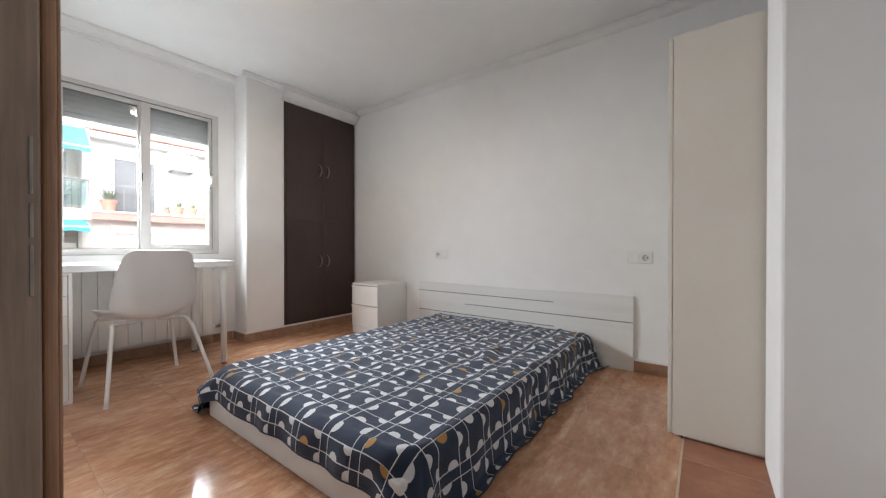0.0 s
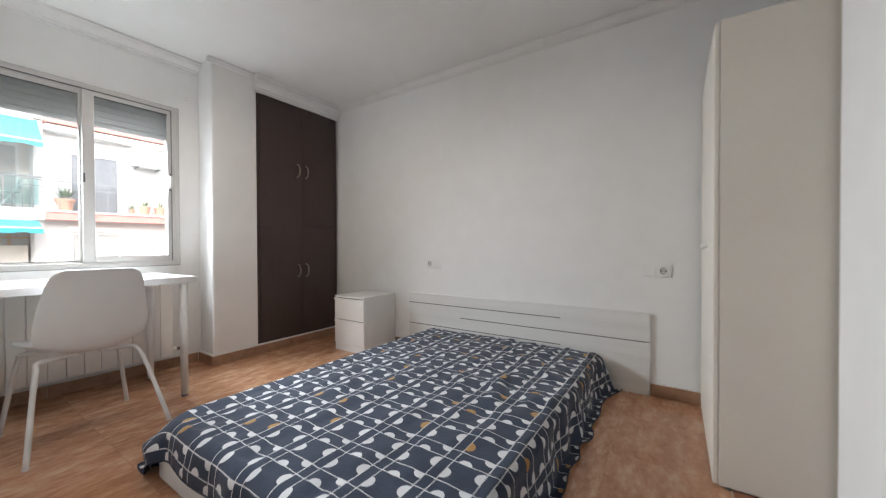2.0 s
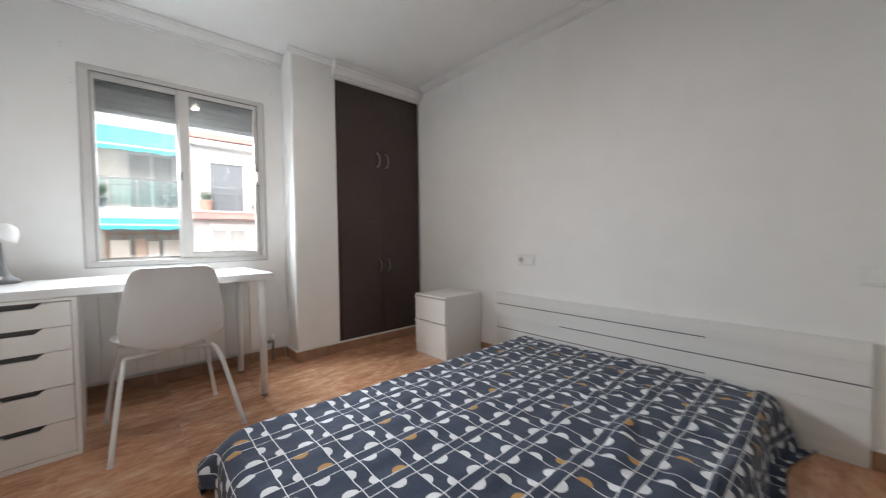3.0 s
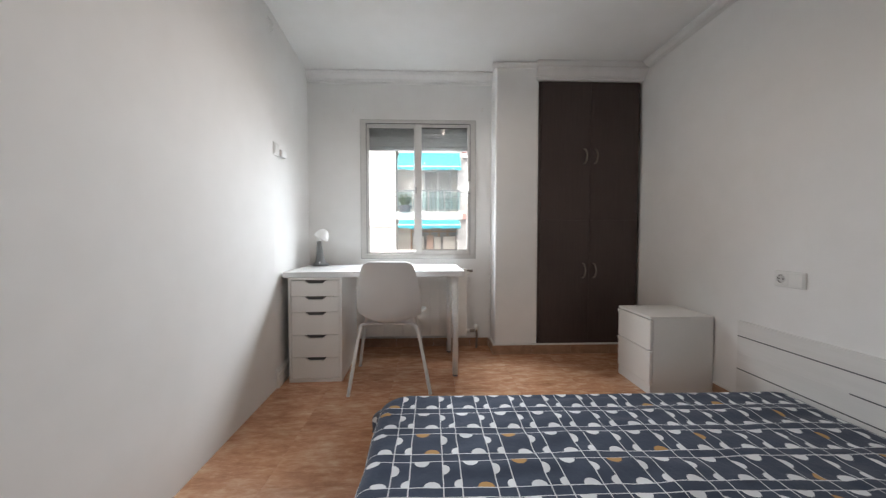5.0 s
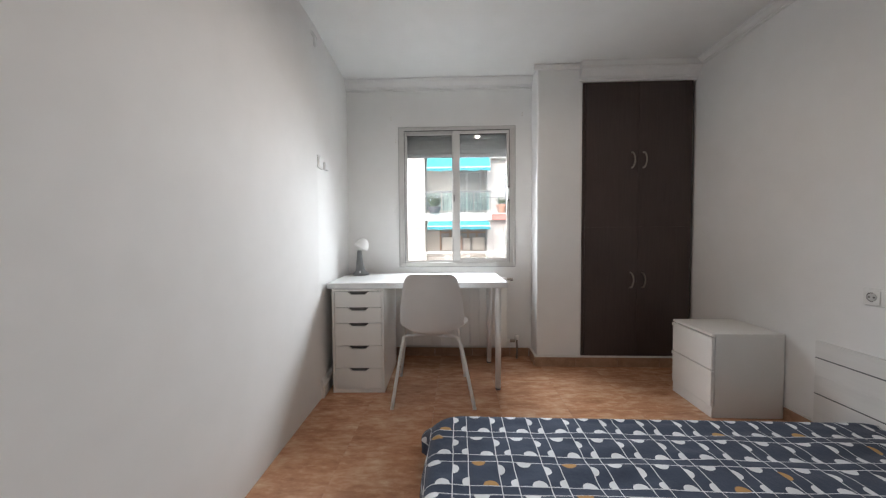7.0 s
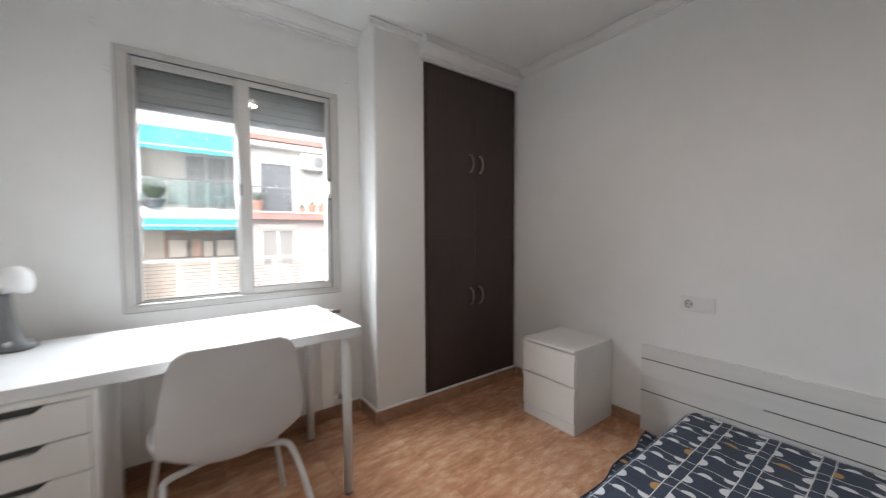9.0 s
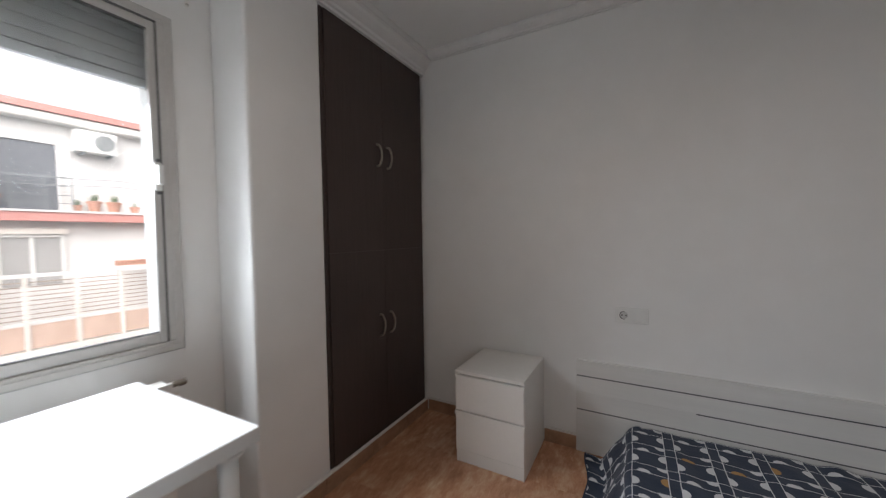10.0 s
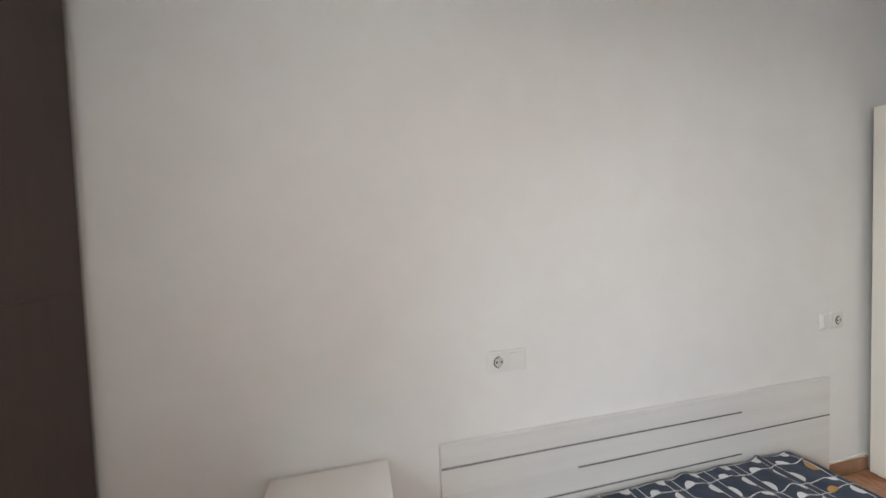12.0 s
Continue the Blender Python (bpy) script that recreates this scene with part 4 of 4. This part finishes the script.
def build_wardrobe():
    w = thing("wardrobe", (0.64, 2.405, 0.0), "white two-door wardrobe standing against the wall", "wardrobe")
    x0, x1, y0, y1, h = 0.366, 0.93, 2.026, 2.818, 1.785
    part("side_panel", box(x0 + 0.018, x1, y0, y0 + 0.018, 0.012, h, 0.0015), M_WARDROBE, w)
    part("side_panel", box(x0 + 0.018, x1, y1 - 0.018, y1, 0.012, h, 0.0015), M_WARDROBE, w)
    part("top_panel", box(x0 + 0.018, x1, y0 + 0.018, y1 - 0.018, h - 0.018, h - 0.001), M_WARDROBE, w)
    part("back_panel", box(x1 - 0.006, x1 - 0.001, y0 + 0.018, y1 - 0.018, 0.03, h - 0.018), M_WARDROBE, w)
    part("plinth", box(x0 + 0.022, x1, y0 + 0.018, y1 - 0.018, 0.0, 0.05), M_WARDROBE, w)
    mid = (y0 + y1) / 2
    for a, b, k in ((y0, mid - 0.0015, mid - 0.045), (mid + 0.0015, y1, mid + 0.045)):
        d = part("door", box(x0, x0 + 0.016, a, b, 0.014, h - 0.006, 0.002), M_WARDROBE, w)
        part("knob", lathe(((0.006, 0.0), (0.006, 0.010), (0.013, 0.014), (0.013, 0.020), (0.004, 0.023)), (0, 0, 0), 16), M_SOCKET, d, "small white knob", True).data.transform(
            Matrix.Translation((x0 + 0.0005, k, 0.925)) @ Matrix.Rotation(radians(-90), 4, "Y"))
    for yy in (y0 + 0.009, y1 - 0.009):
        for xx in (x0 + 0.05, x1 - 0.03):
            part("glide", rod((xx, yy, 0), (xx, yy, 0.0125), 0.008, n=10), M_RUBBER, w)


def build_door_frame():
    d = thing("door_1", (DOOR_X0, 0.06, 0.0), "varnished brown wooden door frame with strike plate", "door frame", kind="structure")
    y0 = -0.03
    part("jamb", box(DOOR_X0 - 0.034, DOOR_X0, y0, 0.2135, 0.0, DOOR_Z, 0.003), M_DOORWOOD, d)
    part("jamb", box(DOOR_X1, DOOR_X1 + 0.034, y0, 0.2135, 0.0, DOOR_Z, 0.003), M_DOORWOOD, d)
    part("head", box(DOOR_X0 - 0.034, DOOR_X1 + 0.034, y0, 0.2135, DOOR_Z, DOOR_Z + 0.034, 0.003), M_DOORWOOD, d)
    part("stop", box(DOOR_X0, DOOR_X0 + 0.014, y0 + 0.04, 0.150, 0.0, DOOR_Z, 0.003), M_DOORWOOD, d)
    for a, b in ((DOOR_X0 - 0.085, DOOR_X0 - 0.004), (DOOR_X1 + 0.004, DOOR_X1 + 0.085)):
        s = part("casing", box(a, b, 0.2140, 0.2310, 0.0, DOOR_Z + 0.08, 0.006, seg=3), M_CASING, d)
        part("bead", box(a + 0.016, b - 0.016, 0.2310, 0.2370, 0.0, DOOR_Z + 0.07, 0.0025, seg=2), M_CASING, s)
    part("casing", box(DOOR_X0 - 0.004, DOOR_X1 + 0.004, 0.2140, 0.230, DOOR_Z + 0.004, DOOR_Z + 0.08, 0.007), M_DOORWOOD, d)
    for z, hgt in ((0.775, 0.075), (0.862, 0.05), (0.925, 0.085)):
        part("strike_plate", box(DOOR_X0 - 0.001, DOOR_X0 + 0.002, 0.2015, 0.2058, z, z + hgt, 0.001), M_STRIKE, d, "worn metal strike plate")


# ---- street ----
FX = -14.5


def build_street():
    structure("ground", box(-400, 400, -400, 400, -7.3, -7.0), M_ASPHALT, "grey asphalt street far below", "ground")
    own = box(WEST - 0.30, WEST - 0.262, -7, WIN_Y0 - 0.02, -7.0, 5.2)
    box(WEST - 0.30, WEST - 0.262, WIN_Y1 + 0.02, 10, -7.0, 5.2, bm=own)
    box(WEST - 0.30, WEST - 0.262, WIN_Y0 - 0.02, WIN_Y1 + 0.02, -7.0, WIN_Z0 - 0.03, bm=own)
    box(WEST - 0.30, WEST - 0.262, WIN_Y0 - 0.02, WIN_Y1 + 0.02, WIN_Z1 + 0.03, 5.2, bm=own)
    structure("wall_street_front", own, M_FAC_CREAM, "cream rendered street front of this house", "wall")

    h = thing("apartment_building", (FX, 2.5, -7.0), "white apartment house across the street with balconies", "building")
    back = FX - 6.0
    part("wall", box(back, FX, 2.38, 9.0, -7.0, 4.36), M_FAC_WHITE, h, "white rendered wall")
    part("wall", box(back, FX + 0.25, -9.0, -0.33, -7.0, 4.9), M_FAC_WHITE, h, "white rendered wall")
    part("wall", box(back, FX - 0.6, -0.33, 2.38, -7.0, 4.44), M_FAC_CREAM, h, "cream rendered wall of the loggias")
    part("roof_slab", box(back, FX + 0.18, -0.33, 2.38, 4.44, 4.60), M_FAC_CREAM, h)
    part("roof_band", box(back, FX + 0.35, 2.38, 9.0, 4.365, 4.53), M_FAC_RED, h, "brick red roof edge")
    part("soffit", box(FX - 0.2, FX + 0.3, 2.38, 9.0, 4.14, 4.36, 0.06), M_FAC_WHITE, h)
    part("balcony_slab", box(FX - 0.62, FX + 0.2, -0.33, 2.38, 1.67, 1.98), M_FAC_WHITE, h)
    part("balcony_slab", box(FX - 0.01, FX + 0.35, 2.38, 9.0, 1.68, 1.90), M_FAC_RED, h, "brick red balcony edge")
    part("coping", box(FX - 0.01, FX + 0.38, 2.38, 9.0, 1.902, 1.95), M_FAC_WHITE, h)
    part("balcony_slab", box(FX - 0.62, FX + 0.9, -0.33, 6.6, -1.62, -1.32), M_FAC_CREAM, h)
    part("pier", box(FX - 0.62, FX + 0.1, 2.20, 2.376, -1.3, 4.43), M_FAC_WHITE, h)
    part("brick_panel", box(FX - 0.01, FX + 0.06, 2.45, 9.0, -7.0, -1.64), M_BRICK, h, "pink brick wall")
    part("brick_panel", box(FX - 0.62, FX - 0.1, -0.3, 2.37, -7.0, -1.64), M_BRICK, h, "pink brick wall")

    def opening(y0, y1, z0, z1, mat, frame, x=FX, leaves=2, label=""):
        w = part("window", box(x - 0.01, x + 0.03, y0, y1, z0, z1), mat, h, label)
        t = 0.07
        for b in ((y0 - t, y1 + t, z1, z1 + t), (y0 - t, y0, z0, z1), (y1, y1 + t, z0, z1)):
            part("frame", box(x - 0.01, x + 0.07, *b, 0.01), frame, w)
        for i in range(1, leaves):
            y = y0 + (y1 - y0) * i / leaves
            part("mullion", box(x, x + 0.06, y - 0.035, y + 0.035, z0, z1), frame, w)
        return w

    opening(2.93, 3.95, 1.96, 3.62, M_BLIND, M_FAC_WHITE, leaves=1, label="balcony door behind a dark grey blind")
    opening(2.95, 3.95, 0.10, 1.28, M_CURTAIN, M_ACWHITE, label="curtained window")
    opening(5.9, 6.9, 1.96, 3.62, M_CURTAIN, M_FAC_WHITE)
    opening(0.85, 1.95, 2.00, 3.72, M_DARKGLASS, M_ACWHITE, x=FX - 0.6, label="glazed loggia door")
    low = opening(0.30, 2.20, 0.42, 1.34, M_CURTAIN, M_STREETWOOD, x=FX - 0.6, leaves=5, label="wide window in brown wooden frames")
    part("transom", box(FX - 0.6, FX - 0.54, 0.30, 2.20, 1.16, 1.22), M_STREETWOOD, low)
    for a, b, z, mat in ((0.34, 0.80, 0.98, M_FAC_CREAM), (0.92, 1.20, 1.02, M_BRICK), (1.24, 1.52, 0.94, M_FAC_CREAM), (1.62, 2.14, 0.97, M_FAC_CREAM)):
        part("drying_cloth", box(FX - 0.46, FX - 0.44, a, b, 0.44, z, 0.008), mat, low, "pale cloth hung to dry")
    opening(-3.4, -2.2, 2.1, 3.6, M_CURTAIN, M_FAC_WHITE, x=FX + 0.25)
    part("lintel_box", box(FX, FX + 0.12, 2.84, 4.06, 1.36, 1.50), M_FAC_CREAM, h)
    part("band", box(FX + 0.25, FX + 0.29, -9.0, -0.34, 1.36, 1.42), M_FAC_CREAM, h)
    for z, sag in ((2.78, 0.07), (2.62, 0.09)):
        pts = [(FX + 0.62, -3.0 + 0.5 * i, z - sag * math.sin(math.pi * ((i / 8.0) % 1.0))) for i in range(21)]
        part("cable", tube(pts, 0.009, 6), M_IRON, h, "thin dark cable along the front")
    # teal glass rail of the loggia
    rail = part("balcony_rail", box(FX + 0.12, FX + 0.17, -0.3, 2.34, 2.82, 2.87), M_IRON, h)
    for i in range(4):
        a = -0.28 + 0.655 * i
        part("rail_pane", box(FX + 0.14, FX + 0.15, a, a + 0.60, 2.08, 2.80), M_RAILGLASS, rail, "greenish glass pane")
    for i in range(16):
        y = -0.28 + 0.1735 * i
        part("baluster", box(FX + 0.16, FX + 0.175, y, y + 0.014, 1.98, 2.82), M_IRON, rail)
    # iron rail in front of the dark door
    r2 = part("door_rail", box(FX + 0.30, FX + 0.33, 2.62, 4.15, 2.76, 2.79), M_IRON, h)
    for z in (2.12, 2.32, 2.55):
        part("rail_bar", box(FX + 0.305, FX + 0.325, 2.62, 4.15, z, z + 0.015), M_IRON, r2)
    for y in (2.62, 3.1, 3.65, 4.13):
        part("rail_post", box(FX + 0.30, FX + 0.33, y, y + 0.025, 1.95, 2.76), M_IRON, r2)
    # lower terrace rail with panels
    r3 = part("terrace_rail", box(FX + 0.82, FX + 0.92, -0.3, 6.6, 0.36, 0.44), M_FAC_WHITE, h)
    part("rail_bar", box(FX + 0.84, FX + 0.90, -0.3, 6.6, -0.72, -0.66), M_FAC_WHITE, r3)
    for i in range(9):
        y = -0.3 + 0.85 * i
        part("rail_post", box(FX + 0.83, FX + 0.91, y, y + 0.07, -1.32, 0.36), M_FAC_CREAM, r3)
        if i < 8:
            for q in range(9):
                part("rail_bar", box(FX + 0.865, FX + 0.875, y + 0.09, y + 0.83, -0.60 + 0.105 * q, -0.58 + 0.105 * q), M_SLAT, r3, "weathered brown slat")
            part("rail_panel", box(FX + 0.862, FX + 0.88, y + 0.09, y + 0.83, -1.28, -0.74), M_BRICK, r3, "pinkish infill panel")
    for i in range(3):
        part("storage_board", box(FX + 0.3, FX + 0.55, 4.9, 6.0, 0.48 + 0.05 * i, 0.52 + 0.05 * i), M_TERRA, r3)

    # folding chair on the loggia
    fc = thing("folding_chair", (FX - 0.25, 1.85, 1.98), "white folding chair standing on a balcony", "chair")
    for x in (FX - 0.42, FX - 0.08):
        part("leg", rod((x, 1.62, 1.98), (x, 2.04, 2.74), 0.016, n=8), M_ACWHITE, fc)
        part("leg", rod((x, 2.06, 1.98), (x, 1.66, 2.42), 0.016, n=8), M_ACWHITE, fc)
    part("seat", box(FX - 0.44, FX - 0.06, 1.64, 2.00, 2.40, 2.43, 0.01), M_ACWHITE, fc)
    part("backrest", box(FX - 0.44, FX - 0.06, 1.98, 2.03, 2.56, 2.74, 0.01), M_ACWHITE, fc)
    # awnings
    for z1, z0, out in ((4.38, 3.54, 1.0), (1.64, 1.30, 0.85)):
        a = thing("awning", (FX, 1.1, z0), "turquoise cloth awning over a balcony", "awning", "awnings across the street")
        bm = bmesh.new()
        n = 14
        ra, rb, rc = [], [], []
        for i in range(n + 1):
            y = -0.18 + 2.44 * i / n
            s = 0.02 * math.sin(i * 1.7)
            ra.append(bm.verts.new((FX + 0.15, y, z1)))
            rb.append(bm.verts.new((FX + out, y, z0 + 0.13 + s)))
            rc.append(bm.verts.new((FX + out + 0.01, y, z0 + s - 0.015 * (i % 2))))
        for p, q in ((ra, rb), (rb, rc)):
            for i in range(n):
                bm.faces.new((p[i], p[i + 1], q[i + 1], q[i]))
        c = part("cloth", bm, M_AWNING, a)
        so = c.modifiers.new("thickness", "SOLIDIFY")
        so.thickness = 0.01
        part("roller", rod((FX + 0.12, -0.22, z1), (FX + 0.12, 2.19, z1), 0.06, n=12), M_ACWHITE, a)
        part("front_bar", rod((FX + out, -0.18, z0 + 0.12), (FX + out, 2.26, z0 + 0.12), 0.02, n=10), M_ACWHITE, a)
        for y in (0.1, 1.98):
            part("arm", rod((FX + 0.12, y, z1 - 0.1), (FX + out, y, z0 + 0.11), 0.018, n=8), M_ACWHITE, a)
    ac = thing("air_conditioner", (FX, 4.68, 3.5), "white outdoor air conditioner on wall brackets", "air conditioner")
    part("casing", box(FX + 0.08, FX + 0.40, 4.23, 5.06, 3.50, 4.06, 0.02), M_ACWHITE, ac)
    part("fan_grille", rod((FX + 0.40, 4.80, 3.78), (FX + 0.415, 4.80, 3.78), 0.21, n=28), M_IRON, ac, "round grey fan grille")
    for q in range(4):
        bm = bmesh.new()
        tube([(FX + 0.42, 4.80 + 0.05 * (q + 1) * math.cos(t * 0.35), 3.78 + 0.05 * (q + 1) * math.sin(t * 0.35)) for t in range(19)], 0.005, 6, bm)
        part("grille_ring", bm, M_SHUTTER, ac)
    for y in (4.36, 4.92):
        part("bracket", box(FX, FX + 0.42, y, y + 0.04, 3.44, 3.498), M_IRON, ac)
    part("pipe", tube(smooth_path([(FX + 0.15, 4.235, 3.7), (FX + 0.12, 4.20, 3.72), (FX + 0.05, 4.19, 3.6), (FX + 0.03, 4.19, 3.3)], 5), 0.03), M_ACWHITE, ac)

    def pot(y, z, r, hgt, leaves, label, clay=M_TERRA):
        p = thing("flower_pot", (FX + 0.2, y, z), label, "flower pot", "pots on the balcony edge")
        part("pot", lathe(((r * 0.68, 0), (r * 0.95, hgt * 0.8), (r * 1.08, hgt * 0.8), (r * 1.08, hgt), (r * 0.9, hgt), (r * 0.85, hgt * 0.9)), (FX + 0.2, y, z), 18), clay, p)
        rnd = random.Random(int(y * 100))
        bm = bmesh.new()
        for i in range(leaves):
            a, lean, L = rnd.uniform(0, 6.28), rnd.uniform(0.1, 0.8), rnd.uniform(0.6, 1.1) * r * 2.1
            d = Vector((math.cos(a) * lean, math.sin(a) * lean, 1)).normalized()
            base = Vector((FX + 0.2 + math.cos(a) * r * 0.3, y + math.sin(a) * r * 0.3, z + hgt * 0.9))
            side = d.cross(Vector((0, 0, 1))).normalized() * r * 0.12
            mid = base + d * L * 0.5
            tip = base + d * L + Vector((d.x, d.y, -0.2)) * L * 0.15
            thick = d.cross(side).normalized() * r * 0.05
            v = [bm.verts.new(q) for q in (base - side, base + side, mid + side * 0.8 + thick, mid - side * 0.8 + thick, tip)]
            bm.faces.new((v[0], v[1], v[2], v[3]))
            bm.faces.new((v[3], v[2], v[4]))
        if leaves:
            part("plant", bm, M_LEAF, p, "spiky green leaves")
        else:
            bm.free()

    pot(0.05, 1.98, 0.26, 0.24, 190, "broad bush in a grey pot on the loggia", M_BLIND)
    pot(2.77, 1.95, 0.20, 0.34, 46, "large terracotta pot with a spiky green plant")
    pot(4.24, 1.95, 0.10, 0.16, 26, "small pot with a dark green plant")
    pot(4.58, 1.95, 0.15, 0.28, 12, "terracotta pot with sparse leaves")
    pot(4.98, 1.95, 0.16, 0.28, 10, "terracotta pot with sparse leaves")
    pot(5.45, 1.95, 0.12, 0.18, 6, "low terracotta pot with sparse leaves")


build_walls()
build_crown()
build_window()
build_closet()
build_radiator()
build_desk()
build_drawer_unit()
build_chair()
build_desk_lamp()
build_nightstand()
build_bed()
build_sockets()
build_curtain_hooks()
build_ceiling_lamp()
build_wardrobe()
build_door_frame()
build_street()


# ---- floor, tile by tile ----
def build_floor():
    sub = structure("floor", box(WEST - 0.05, EAST + 0.1, -1.6, NORTH + 0.05, -0.2, -0.0012), M_GROUT, "polished orange-brown stoneware tile floor", "floor")
    size, gap = 0.41, 0.0005
    shapes = {}

    def tile(x0, x1, y0, y1, mat):
        key = (round(x1 - x0, 3), round(y1 - y0, 3), mat.name)
        if key not in shapes:
            g = 0.004 if mat is M_TILE_RED else gap
            w, l = (x1 - x0) / 2 - g / 2, (y1 - y0) / 2 - g / 2
            bm = box(-w, w, -l, l, -0.0028, 0.0, 0.0005, seg=1)
            shapes[key] = flush(bm, "floor_tile", mat)
        ob = new("floor_tile", shapes[key])
        ob.location = ((x0 + x1) / 2, (y0 + y1) / 2, 0)
        ob.parent = sub
        WORLD_OF[ob] = Matrix.Identity(4)

    def cuts(lo, hi, start):
        a = [lo] + [start + size * i for i in range(-20, 30) if lo + 0.02 < start + size * i < hi - 0.02] + [hi]
        return list(zip(a, a[1:]))

    for xa, xb in cuts(WEST, 0.42, -1.23):
        for ya, yb in cuts(-0.02, NORTH, 0.015):
            tile(xa, xb, ya, yb, M_TILE)
    for xa, xb in cuts(0.426, EAST, 0.42):
        for ya, yb in cuts(-0.02, NORTH, 1.855 - 0.41 * 4):
            tile(xa, xb, ya, yb, M_TILE_RED)
    for xa, xb in cuts(-0.5, EAST, -1.23):
        for ya, yb in cuts(-1.5, -0.02, 0.015):
            tile(xa, xb, ya, yb, M_TILE)


def build_skirting():
    def run(name, x0, x1, y0, y1, along, label):
        s = thing(name, ((x0 + x1) / 2, (y0 + y1) / 2, 0), label, "baseboard", kind="structure")
        lo, hi = (x0, x1) if along == "x" else (y0, y1)
        a = lo
        while a < hi - 0.01:
            b = min(a + 0.33, hi)
            if along == "x":
                bm = box(a + 0.001, b - 0.001, y0, y1, 0.0, 0.074, 0.002, seg=1)
            else:
                bm = box(x0, x1, a + 0.001, b - 0.001, 0.0, 0.074, 0.002, seg=1)
            part("skirting_tile", bm, M_SKIRT, s)
            a = b
        part("filler", box(x0 + (0 if along == "x" else 0.001), x1 - (0 if along == "x" else 0.002), y0 + (0 if along == "y" else 0.002), y1 - (0 if along == "y" else 0.001), 0.0745, 0.086, 0.003), M_CAULK, s, "white filler strip")

    run("baseboard_north_bed", 0.115, 0.40, NORTH - 0.014, NORTH - 0.0005, "x", "brown stoneware skirting behind the wardrobe")
    run("baseboard_north_corner", -1.964, -1.788, NORTH - 0.014, NORTH - 0.0005, "x", "brown stoneware skirting between nightstand and headboard")
    run("baseboard_north_closet", PIER + 0.021, -2.336, NORTH - 0.014, NORTH - 0.0005, "x", "brown stoneware skirting beside the nightstand")
    run("baseboard_closet", PIER + 0.0005, PIER + 0.020, PIER_Y - 0.020, NORTH - 0.015, "y", "brown stoneware skirting below the closet")
    run("baseboard_pier_side", WEST + 0.014, PIER - 0.0005, PIER_Y - 0.020, PIER_Y - 0.0005, "x", "brown stoneware skirting on the pier's side")
    run("baseboard_window", WEST + 0.0005, WEST + 0.013, 0.12, PIER_Y - 0.021, "y", "brown stoneware skirting below the window")
    # short run of white board left of the drawer unit
    bm = bmesh.new()
    prof = [(0.0, 0.0), (0.016, 0.0), (0.016, 0.075), (0.010, 0.080), (0.016, 0.086), (0.016, 0.104), (0.008, 0.110), (0.012, 0.118), (0.0, 0.124)]
    rows = []
    for x, y in ((-2.92, 0.0264), (-2.15, 0.088)):
        rows.append([bm.verts.new((x, y + a, z)) for a, z in prof])
    for i in range(len(prof)):
        k = (i + 1) % len(prof)
        bm.faces.new((rows[0][i], rows[0][k], rows[1][k], rows[1][i]))
    bm.faces.new(rows[0])
    bm.faces.new(rows[1][::-1])
    bmesh.ops.recalc_face_normals(bm, faces=bm.faces[:])
    structure("baseboard_south", bm, M_WHITE, "white grooved wooden baseboard ending beside the drawer unit", "baseboard")


build_skirting()
build_floor()
